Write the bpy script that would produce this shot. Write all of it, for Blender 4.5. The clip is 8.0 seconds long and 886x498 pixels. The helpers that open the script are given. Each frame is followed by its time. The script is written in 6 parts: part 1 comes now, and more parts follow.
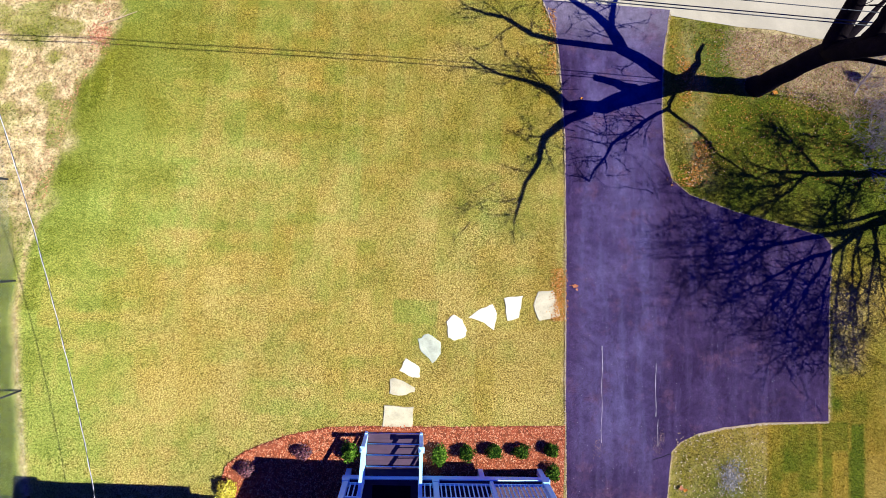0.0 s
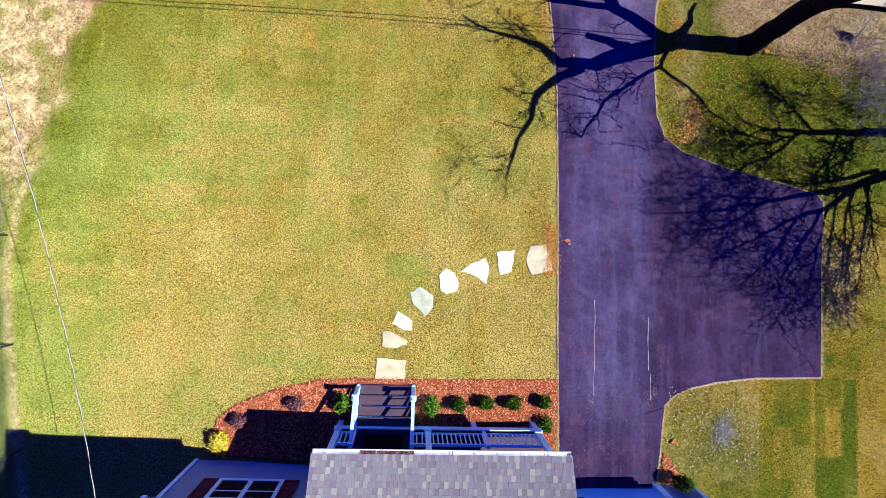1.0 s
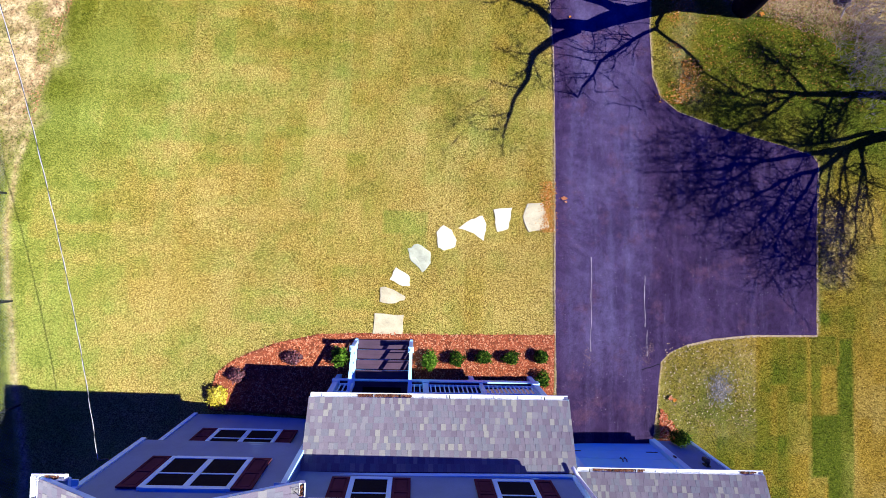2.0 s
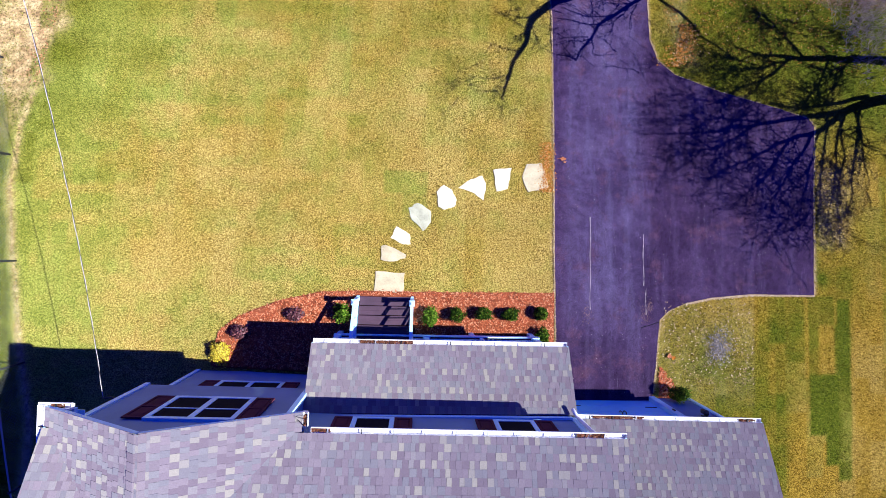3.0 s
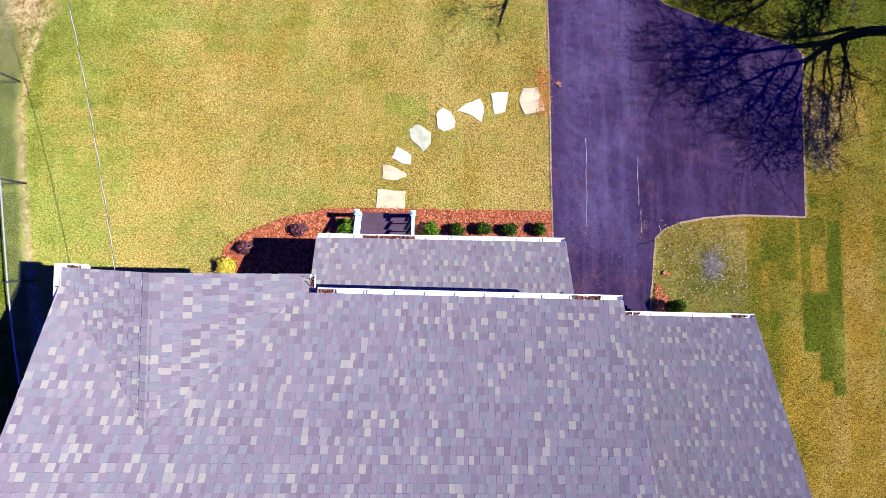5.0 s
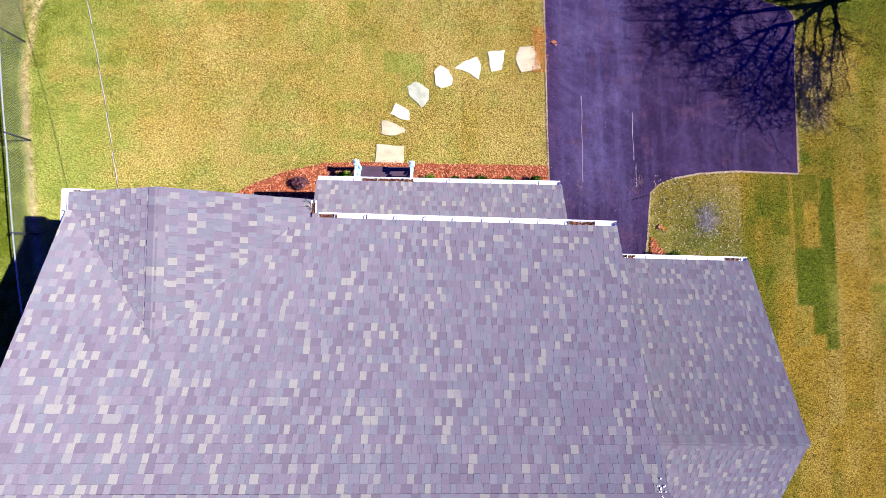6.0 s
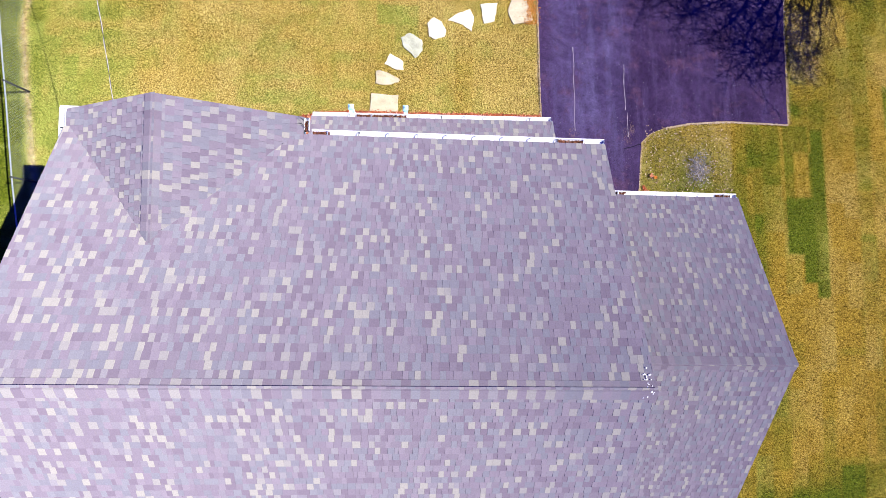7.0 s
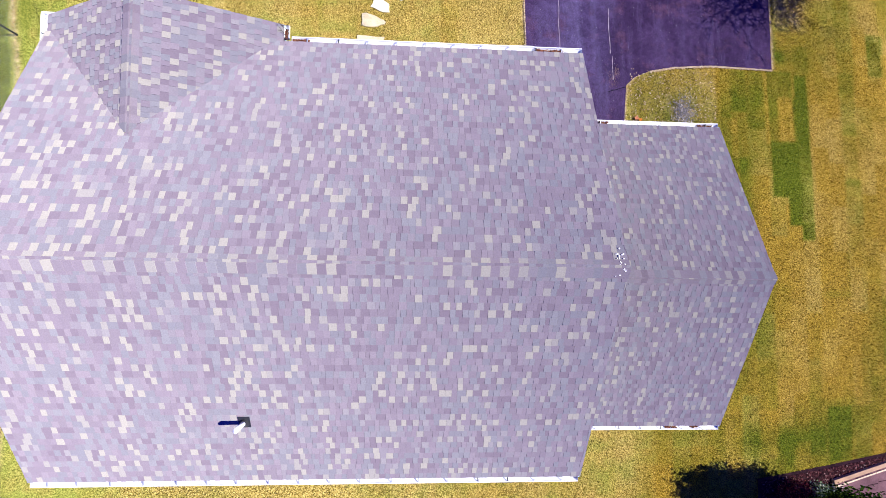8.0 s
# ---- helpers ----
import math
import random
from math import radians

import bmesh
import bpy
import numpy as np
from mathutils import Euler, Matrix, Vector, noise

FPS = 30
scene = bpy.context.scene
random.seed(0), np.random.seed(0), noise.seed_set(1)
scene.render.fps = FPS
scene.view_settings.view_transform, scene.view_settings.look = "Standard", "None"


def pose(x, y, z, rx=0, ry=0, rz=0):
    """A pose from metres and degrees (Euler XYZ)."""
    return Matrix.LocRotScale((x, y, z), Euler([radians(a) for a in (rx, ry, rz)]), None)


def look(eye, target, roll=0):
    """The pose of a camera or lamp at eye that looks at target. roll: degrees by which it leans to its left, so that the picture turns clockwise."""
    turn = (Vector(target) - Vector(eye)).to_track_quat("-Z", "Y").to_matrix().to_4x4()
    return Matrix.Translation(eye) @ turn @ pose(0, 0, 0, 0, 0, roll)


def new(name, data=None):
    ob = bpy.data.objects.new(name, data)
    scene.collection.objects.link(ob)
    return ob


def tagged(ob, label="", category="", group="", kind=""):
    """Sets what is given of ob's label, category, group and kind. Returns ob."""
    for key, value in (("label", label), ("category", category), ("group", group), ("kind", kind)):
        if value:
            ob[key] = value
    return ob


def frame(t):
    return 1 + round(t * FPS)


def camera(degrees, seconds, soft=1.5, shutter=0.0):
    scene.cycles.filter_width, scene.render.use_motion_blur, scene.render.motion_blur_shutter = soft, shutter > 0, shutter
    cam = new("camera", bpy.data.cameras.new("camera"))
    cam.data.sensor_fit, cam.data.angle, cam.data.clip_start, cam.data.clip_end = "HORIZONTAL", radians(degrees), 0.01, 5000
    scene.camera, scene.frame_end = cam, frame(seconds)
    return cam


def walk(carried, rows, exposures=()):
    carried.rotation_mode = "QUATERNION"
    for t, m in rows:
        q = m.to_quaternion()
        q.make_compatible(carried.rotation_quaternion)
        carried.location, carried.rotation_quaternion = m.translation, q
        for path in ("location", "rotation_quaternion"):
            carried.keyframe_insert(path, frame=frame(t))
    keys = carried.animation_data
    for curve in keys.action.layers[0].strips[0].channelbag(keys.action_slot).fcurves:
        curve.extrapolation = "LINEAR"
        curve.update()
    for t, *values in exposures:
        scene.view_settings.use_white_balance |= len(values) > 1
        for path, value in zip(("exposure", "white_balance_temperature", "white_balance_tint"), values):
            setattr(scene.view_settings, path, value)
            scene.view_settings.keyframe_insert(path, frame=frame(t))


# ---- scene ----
# camera and walk: a drone that looks almost straight down and drifts back over the house
cam = camera(83.0, 8.0, soft=0.6)
ROWS = [
    (0, 0.000, 0.000, 15.505, -0.83, -2.95, 2.80),
    (0.5, 0.146, -0.705, 15.518, -0.79, -3.02, 2.75),
    (1, 0.267, -1.398, 15.542, -0.74, -3.06, 2.69),
    (1.5, 0.344, -2.074, 15.584, -0.66, -3.09, 2.62),
    (3, 0.409, -4.035, 15.786, -0.30, -3.18, 2.32),
    (3.5, 0.410, -4.679, 15.865, -0.13, -3.19, 2.20),
    (4, 0.418, -5.330, 15.948, 0.10, -3.23, 2.04),
    (4.5, 0.430, -6.019, 16.049, 0.34, -3.27, 1.87),
    (6, 0.498, -8.272, 16.377, 0.98, -3.38, 1.41),
    (6.5, 0.570, -9.109, 16.468, 1.18, -3.39, 1.25),
    (7, 0.698, -10.013, 16.533, 1.37, -3.40, 1.10),
    (7.5, 0.884, -10.970, 16.573, 1.53, -3.44, 0.97),
    (8, 1.116, -11.959, 16.590, 1.66, -3.54, 0.85),
]
walk(cam, [(t, pose(*row)) for t, *row in ROWS], [(0, 1.22, 4850, 7), (1.5, 1.22, 4850, 8.5), (3.2, 1.23, 4900, 15), (5.0, 1.24, 4950, 15.5), (8, 1.24, 5000, 15.5)])

# world, sun
SUN_UP = radians(49.3)
world = bpy.data.worlds.new("world")
scene.world = world
world.use_nodes = True
sky = world.node_tree.nodes.new("ShaderNodeTexSky")
sky.sky_type, sky.sun_disc, sky.sun_elevation, sky.sun_rotation = "NISHITA", False, SUN_UP, radians(90)
sky.air_density, sky.dust_density, sky.ozone_density, sky.altitude = 1.0, 0.0, 3.0, 0.0
background = world.node_tree.nodes["Background"]
deep = world.node_tree.nodes.new("ShaderNodeMix")  # a deep, polarised blue
deep.data_type, deep.blend_type = "RGBA", "MULTIPLY"
deep.inputs[0].default_value, deep.inputs[7].default_value = 1.0, (0.11, 0.14, 1.35, 1)
world.node_tree.links.new(sky.outputs[0], deep.inputs[6])
world.node_tree.links.new(deep.outputs[2], background.inputs[0])
background.inputs[1].default_value = 0.05
sun = new("sun", bpy.data.lights.new("sun", "SUN"))
sun.data.energy, sun.data.angle, sun.data.color = 5.0, radians(0.3), (1.0, 0.84, 0.61)
sun.matrix_world = look((60 * math.cos(SUN_UP), 1.5, 60 * math.sin(SUN_UP)), (0, 0, 0))
LEAN_OUT = 1 / math.tan(SUN_UP)  # a shadow's length for each metre of height, towards -x


# ---- materials ----
def material(name, rough=0.8, metal=0.0):
    m = bpy.data.materials.new(name)
    m.use_nodes = True
    b = m.node_tree.nodes["Principled BSDF"]
    b.inputs["Roughness"].default_value, b.inputs["Metallic"].default_value = rough, metal
    b.inputs["Specular IOR Level"].default_value = 0.05 if rough > 0.84 else 0.2 if rough > 0.7 else 0.45
    b.inputs["Diffuse Roughness"].default_value = 0.55 if rough > 0.84 else 0.3
    return m, m.node_tree, b


def node(tree, kind, **values):
    n = tree.nodes.new("ShaderNode" + kind)
    for key, value in values.items():
        n.inputs[key.replace("_", " ")].default_value = value
    return n


def ramp(tree, source, stops, hard=False):
    r = tree.nodes.new("ShaderNodeValToRGB")
    r.color_ramp.interpolation = "CONSTANT" if hard else "LINEAR"
    while len(r.color_ramp.elements) < len(stops):
        r.color_ramp.elements.new(0.5)
    for e, (at, colour) in zip(r.color_ramp.elements, stops):
        e.position, e.color = at, (*colour, 1)
    tree.links.new(source, r.inputs[0])
    return r.outputs[0]


def mixed(tree, kind, factor, a, b):
    n = tree.nodes.new("ShaderNodeMix")
    n.data_type, n.blend_type = "RGBA", kind
    for i, v in ((0, factor), (6, a), (7, b)):
        if isinstance(v, (int, float)):
            n.inputs[i].default_value = v
        elif isinstance(v, tuple):
            n.inputs[i].default_value = (*v, 1)
        else:
            tree.links.new(v, n.inputs[i])
    return n.outputs[2]


def noise_of(tree, scale, detail=4.0, rough=0.6, stretch=None):
    c = tree.nodes.new("ShaderNodeTexCoord")
    n = node(tree, "TexNoise", Scale=scale, Detail=detail, Roughness=rough)
    if stretch:
        mp = node(tree, "Mapping", Scale=stretch)
        tree.links.new(c.outputs["Object"], mp.inputs[0])
        tree.links.new(mp.outputs[0], n.inputs["Vector"])
    else:
        tree.links.new(c.outputs["Object"], n.inputs["Vector"])
    return n.outputs[0]


def bumped(tree, bsdf, height, strength, distance):
    b = node(tree, "Bump", Strength=strength, Distance=distance)
    tree.links.new(height, b.inputs["Height"])
    tree.links.new(b.outputs[0], bsdf.inputs["Normal"])


def plain(name, colour, rough=0.7, scale=6.0, vary=0.25, metal=0.0, bump=0.2, fine=60.0, distance=0.004):
    """A painted, wooden or mineral surface: two scales of variation and fine relief."""
    m, tree, b = material(name, rough, metal)
    big, small = noise_of(tree, scale), noise_of(tree, fine, 3.0)
    dark, light = (tuple(c * k for c in colour) for k in (1 - vary, 1 + vary))
    base = ramp(tree, big, ((0.3, dark), (0.7, light)))
    base = mixed(tree, "OVERLAY", 0.35 * min(1, 2 * vary + 0.1), base, ramp(tree, small, ((0.3, (0.25,) * 3), (0.7, (0.75,) * 3))))
    tree.links.new(base, b.inputs["Base Color"])
    bumped(tree, b, small, bump, distance)
    return m


def island_mat(name, stops, rough=0.9, vary=0.25, hard=False, fine=40.0, bump=0.3):
    """Many alike pieces, each in a tint of its own."""
    m, tree, b = material(name, rough)
    info, geo = tree.nodes.new("ShaderNodeObjectInfo"), tree.nodes.new("ShaderNodeNewGeometry")
    add = tree.nodes.new("ShaderNodeMath")
    add.operation = "ADD"
    tree.links.new(info.outputs["Random"], add.inputs[0])
    tree.links.new(geo.outputs["Random Per Island"], add.inputs[1])
    fr = tree.nodes.new("ShaderNodeMath")
    fr.operation = "FRACT"
    tree.links.new(add.outputs[0], fr.inputs[0])
    base = ramp(tree, fr.outputs[0], stops, hard)
    n = noise_of(tree, fine, 4.0, 0.7)
    base = mixed(tree, "MULTIPLY", 1.0, base, ramp(tree, n, ((0.25, (1 - vary,) * 3), (0.75, (1 + 0.4 * vary,) * 3))))
    tree.links.new(base, b.inputs["Base Color"])
    bumped(tree, b, n, bump, 0.004)
    return m, tree, b


def shingle_mat(name, stops):
    m, _, b = island_mat(name, stops, 0.92, 0.24, True, 55.0, 0.4)
    b.inputs["Diffuse Roughness"].default_value = 1.0
    return m


# the recessed shadow bands and the raised teeth of laminated shingles
BAND = shingle_mat("shingle_band", ((0.0, (0.186, 0.153, 0.176)), (0.22, (0.208, 0.177, 0.196)), (0.48, (0.221, 0.186, 0.208)), (0.66, (0.203, 0.192, 0.206)), (0.82, (0.228, 0.204, 0.218))))
TOOTH = shingle_mat("shingle_tooth", ((0.0, (0.211, 0.178, 0.200)), (0.16, (0.226, 0.217, 0.226)), (0.36, (0.240, 0.205, 0.223)), (0.52, (0.206, 0.198, 0.212)), (0.66, (0.258, 0.238, 0.238)), (0.74, (0.290, 0.270, 0.240)), (0.86, (0.325, 0.303, 0.252))))


def three(tree, value, low, mid, high):
    """low at 0, mid at a half, high at 1."""
    picks = []
    for a, b in ((0.0, 0.5), (0.5, 1.0)):
        r = tree.nodes.new("ShaderNodeMapRange")
        r.inputs["From Min"].default_value, r.inputs["From Max"].default_value = a, b
        tree.links.new(value, r.inputs["Value"])
        picks.append(r.outputs[0])
    return mixed(tree, "MIX", picks[1], mixed(tree, "MIX", picks[0], low, mid), high)


STRAW = ((0.080, 0.053, 0.006), (0.312, 0.228, 0.038), (0.640, 0.510, 0.150))
SPRING = ((0.075, 0.090, 0.008), (0.203, 0.240, 0.030), (0.405, 0.420, 0.072))
FRESH = ((0.018, 0.026, 0.0008), (0.068, 0.092, 0.0024), (0.175, 0.195, 0.0090))
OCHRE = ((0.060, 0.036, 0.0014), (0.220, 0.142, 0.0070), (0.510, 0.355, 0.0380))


def turf(tree, grain):
    """Turf colour from the green and ochre of the place, with the grain from dark to pale."""
    green, ochre = tree.nodes.new("ShaderNodeAttribute"), tree.nodes.new("ShaderNodeAttribute")
    green.attribute_name, ochre.attribute_name = "green", "ochre"
    kinds = [ramp(tree, grain, tuple(zip((0.40, 0.5, 0.60), kind))) for kind in (STRAW, SPRING, FRESH, OCHRE)]
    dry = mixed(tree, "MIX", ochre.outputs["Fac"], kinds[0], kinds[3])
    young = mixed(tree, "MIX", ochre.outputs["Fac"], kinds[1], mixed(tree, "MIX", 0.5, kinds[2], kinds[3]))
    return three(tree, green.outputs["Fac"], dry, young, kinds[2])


def ground_mat():
    m, tree, b = material("lawn_soil", 0.95)
    dirt = tree.nodes.new("ShaderNodeAttribute")
    dirt.attribute_name = "dirt"
    fine, mid = noise_of(tree, 30.0, 5.0, 0.8), noise_of(tree, 3.0, 4.0)
    soil = ramp(tree, mid, ((0.3, (0.19, 0.110, 0.048)), (0.48, (0.35, 0.250, 0.110)), (0.68, (0.53, 0.405, 0.195))))
    soil = mixed(tree, "OVERLAY", 0.9, soil, ramp(tree, noise_of(tree, 11.0, 6.0, 0.8), ((0.36, (0.06,) * 3), (0.5, (0.55,) * 3), (0.66, (0.92,) * 3))))
    base = mixed(tree, "MIX", dirt.outputs["Fac"], turf(tree, fine), soil)
    tree.links.new(base, b.inputs["Base Color"])
    bumped(tree, b, fine, 0.9, 0.03)
    return m


def blade_mat():
    m, tree, b = material("grass_blades", 0.85)
    geo = tree.nodes.new("ShaderNodeNewGeometry")
    spread = tree.nodes.new("ShaderNodeMapRange")
    spread.inputs["To Min"].default_value, spread.inputs["To Max"].default_value = -0.30, 0.34
    tree.links.new(geo.outputs["Random Per Island"], spread.inputs["Value"])
    add = tree.nodes.new("ShaderNodeMath")
    add.operation = "ADD"
    tree.links.new(noise_of(tree, 30.0, 5.0, 0.8), add.inputs[0])
    tree.links.new(spread.outputs[0], add.inputs[1])
    tree.links.new(turf(tree, add.outputs[0]), b.inputs["Base Color"])
    return m


def asphalt_mat():
    """Sealed asphalt: blotches, long wheel streaks, worn tan spots, stipple and loose specks."""
    m, tree, b = material("asphalt", 0.9)
    big, fine = noise_of(tree, 0.55, 5.0, 0.65), noise_of(tree, 48.0, 3.0, 0.9)
    base = ramp(tree, big, ((0.32, (0.0310, 0.0175, 0.0500)), (0.5, (0.0510, 0.0305, 0.0770)), (0.66, (0.0770, 0.0500, 0.1080))))
    streak = ramp(tree, noise_of(tree, 2.6, 5.0, 0.6, (1, 0.06, 1)), ((0.46, (0, 0, 0)), (0.66, (0.75,) * 3)))
    base = mixed(tree, "MIX", streak, base, (0.0850, 0.0610, 0.1280))
    # lane worn paler, dusty towards the street; the pad's dark tone partly holds shade
    place = tree.nodes.new("ShaderNodeTexCoord")
    axes = tree.nodes.new("ShaderNodeSeparateXYZ")
    tree.links.new(place.outputs["Object"], axes.inputs[0])
    wear_shade = []
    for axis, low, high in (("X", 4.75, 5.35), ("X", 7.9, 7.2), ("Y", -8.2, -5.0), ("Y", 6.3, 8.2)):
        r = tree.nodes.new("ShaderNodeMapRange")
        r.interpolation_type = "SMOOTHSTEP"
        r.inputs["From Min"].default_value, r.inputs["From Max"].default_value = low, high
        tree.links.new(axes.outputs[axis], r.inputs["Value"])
        wear_shade.append(r.outputs[0])
    lane = mixed(tree, "MULTIPLY", 1.0, mixed(tree, "MULTIPLY", 1.0, wear_shade[0], wear_shade[1]), wear_shade[2])
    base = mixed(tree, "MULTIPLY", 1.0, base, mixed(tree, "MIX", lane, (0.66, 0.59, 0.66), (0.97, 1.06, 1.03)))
    base = mixed(tree, "MIX", mixed(tree, "MULTIPLY", 1.0, wear_shade[3], (0.6, 0.6, 0.6)), base, (0.20, 0.165, 0.19))
    scratch = ramp(tree, noise_of(tree, 9.0, 6.0, 0.8, (1, 0.09, 1)), ((0.60, (0, 0, 0)), (0.72, (0.7,) * 3)))
    base = mixed(tree, "MIX", scratch, base, (0.105, 0.085, 0.140))
    worn = ramp(tree, noise_of(tree, 1.3, 5.0, 0.7), ((0.54, (0, 0, 0)), (0.74, (0.7,) * 3)))
    base = mixed(tree, "MIX", worn, base, (0.0924, 0.0432, 0.0691))
    base = mixed(tree, "OVERLAY", 0.8, base, ramp(tree, noise_of(tree, 4.5, 6.0, 0.75), ((0.3, (0.3,) * 3), (0.7, (0.7,) * 3))))
    base = mixed(tree, "OVERLAY", 1.0, base, ramp(tree, fine, ((0.3, (0.12,) * 3), (0.5, (0.5,) * 3), (0.72, (0.96,) * 3))))
    c = tree.nodes.new("ShaderNodeTexCoord")
    for scale, size, colour in ((7.0, 0.05, (0.26, 0.23, 0.25)), (23.0, 0.07, (0.13, 0.10, 0.15))):
        cells = node(tree, "TexVoronoi", Scale=scale)
        tree.links.new(c.outputs["Object"], cells.inputs["Vector"])
        spots = ramp(tree, cells.outputs["Distance"], ((0.0, (1, 1, 1)), (size, (1, 1, 1)), (size * 1.5, (0, 0, 0))))
        base = mixed(tree, "MIX", spots, base, colour)
    tree.links.new(base, b.inputs["Base Color"])
    bumped(tree, b, fine, 0.8, 0.008)
    return m


def siding_mat(name, colour):
    return plain(name, colour, 0.6, 1.5, 0.10, fine=40.0, bump=0.1)


SOIL, BLADES, ASPHALT = ground_mat(), blade_mat(), asphalt_mat()
ROAD = plain("old_concrete", (0.42, 0.365, 0.235), 0.9, 0.6, 0.14, fine=30.0, bump=0.3)
STONE = plain("pale_flagstone", (0.68, 0.63, 0.44), 0.85, 3.0, 0.16, fine=25.0, bump=0.5)
STONE_DULL = plain("worn_slab", (0.47, 0.41, 0.25), 0.85, 3.0, 0.2, fine=25.0, bump=0.5)
FELT = plain("roofing_felt", (0.035, 0.03, 0.04), 0.95, 3.0, 0.3)
REFLECTION_SHEET = plain("reflection_sheet", (0.012, 0.011, 0.013), 0.95, 20.0, 0.2)
PLINTH = plain("concrete_plinth", (0.16, 0.16, 0.17), 0.9, 2.0, 0.2, fine=30.0)
DEAD = island_mat("dead_gutter_leaves", ((0.0, (0.06, 0.025, 0.015)), (0.6, (0.16, 0.06, 0.03)), (1.0, (0.28, 0.14, 0.08))))[0]
# next garden's dark mulch, darkened further for the shade over the bed
SHADED_DARK_MULCH = plain("shaded_dark_mulch", (0.030, 0.013, 0.015), 0.95, 4.0, 0.5, fine=40.0, bump=0.9, distance=0.02)
STONE_GREY = plain("grey_flagstone", (0.42, 0.42, 0.29), 0.85, 3.0, 0.2, fine=25.0, bump=0.5)
MULCH = plain("mulch_base", (0.20, 0.060, 0.025), 0.95, 4.0, 0.4, fine=40.0, bump=0.9, distance=0.02)
CHIPS = island_mat("bark_chips", ((0.0, (0.17, 0.034, 0.014)), (0.35, (0.37, 0.092, 0.033)), (0.7, (0.50, 0.170, 0.068)), (1.0, (0.66, 0.37, 0.20))))[0]
# blue-grey siding, made bluer to carry the shade's blue as well
SIDING = siding_mat("blue_grey_siding", (0.165, 0.265, 0.36))
# white trim and door: the blue of their shade is put into both colours
SHADED_WHITE = plain("shade_blued_white", (0.50, 0.78, 0.86), 0.45, 1.2, 0.06, fine=30.0, bump=0.06)
SHADED_DOOR = plain("shade_blued_door", (0.32, 0.74, 0.90), 0.45, 1.2, 0.06, fine=30.0, bump=0.06)
GUTTER = plain("white_aluminium", (0.80, 0.80, 0.79), 0.4, 2.0, 0.06, fine=30.0, bump=0.05)
SHUTTER = plain("dark_red_shutter", (0.085, 0.026, 0.036), 0.9, 3.0, 0.2, fine=50.0, bump=0.1)
DECK = plain("brown_decking", (0.054, 0.025, 0.045), 0.7, 3.0, 0.22, fine=40.0, bump=0.25)
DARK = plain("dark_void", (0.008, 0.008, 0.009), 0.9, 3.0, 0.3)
BLACK = plain("black_metal", (0.02, 0.02, 0.022), 0.5, 8.0, 0.2)
PIPE = plain("white_plastic_pipe", (0.75, 0.75, 0.74), 0.4, 5.0, 0.05)
# dark bark, taken near-black to hold the trunk's shaded side
BARK = plain("shade_dark_bark", (0.008, 0.005, 0.006), 0.95, 4.0, 0.4, fine=30.0, bump=0.9, distance=0.03)
TWIG = plain("grey_twig", (0.34, 0.28, 0.23), 0.9, 6.0, 0.3, fine=40.0)
MESH = plain("dull_fence_wire", (0.34, 0.36, 0.29), 0.6, 8.0, 0.2)
# steel fence posts drawn near-black, their shade put into the colour
SHADED_POST = plain("shaded_fence_post", (0.02, 0.022, 0.022), 0.6, 8.0, 0.2)
STEEL = plain("galvanised_steel", (0.50, 0.52, 0.54), 0.45, 8.0, 0.12, metal=0.6)
DULL_STEEL = plain("dull_steel", (0.30, 0.32, 0.32), 0.6, 8.0, 0.15, metal=0.3)
WIRE = plain("black_cable", (0.02, 0.02, 0.02), 0.6, 8.0, 0.2)
CABLE = plain("weathered_cable", (0.45, 0.42, 0.40), 0.6, 3.0, 0.25)
TIMBER = plain("tan_timber", (0.30, 0.19, 0.105), 0.8, 3.0, 0.25, fine=30.0)
PAVER = plain("mauve_paver", (0.16, 0.085, 0.085), 0.85, 2.5, 0.3, fine=30.0, bump=0.5)
RUBBLE = island_mat("pale_stalks", ((0.0, (0.10, 0.095, 0.10)), (0.6, (0.22, 0.205, 0.20)), (0.85, (0.42, 0.38, 0.32)), (1.0, (0.66, 0.60, 0.50))))[0]
LITTER = island_mat("brown_litter", ((0.0, (0.17, 0.075, 0.05)), (0.5, (0.34, 0.18, 0.12)), (0.85, (0.45, 0.27, 0.18)), (1.0, (0.64, 0.48, 0.33))))[0]
FALLEN = island_mat("fallen_leaves", ((0.0, (0.20, 0.075, 0.012)), (0.4, (0.46, 0.18, 0.020)), (0.8, (0.58, 0.27, 0.040)), (1.0, (0.66, 0.50, 0.24))))[0]
RUSSET = island_mat("russet_leaves", ((0.0, (0.18, 0.06, 0.025)), (0.5, (0.45, 0.19, 0.085)), (1.0, (0.58, 0.34, 0.18))))[0]
BOXWOOD = island_mat("boxwood_leaves", ((0.0, (0.007, 0.018, 0.0015)), (0.6, (0.024, 0.060, 0.003)), (1.0, (0.15, 0.23, 0.010))), 0.86)[0]
BRIGHT = island_mat("bright_green_leaves", ((0.0, (0.03, 0.07, 0.004)), (0.6, (0.08, 0.16, 0.006)), (1.0, (0.20, 0.30, 0.02))), 0.86)[0]
PURPLE = island_mat("purple_leaves", ((0.0, (0.03, 0.006, 0.010)), (0.6, (0.10, 0.026, 0.034)), (1.0, (0.26, 0.10, 0.10))), 0.6)[0]
GOLDEN = island_mat("golden_leaves", ((0.0, (0.26, 0.19, 0.003)), (0.6, (0.56, 0.45, 0.008)), (1.0, (0.74, 0.64, 0.04))), 0.6)[0]
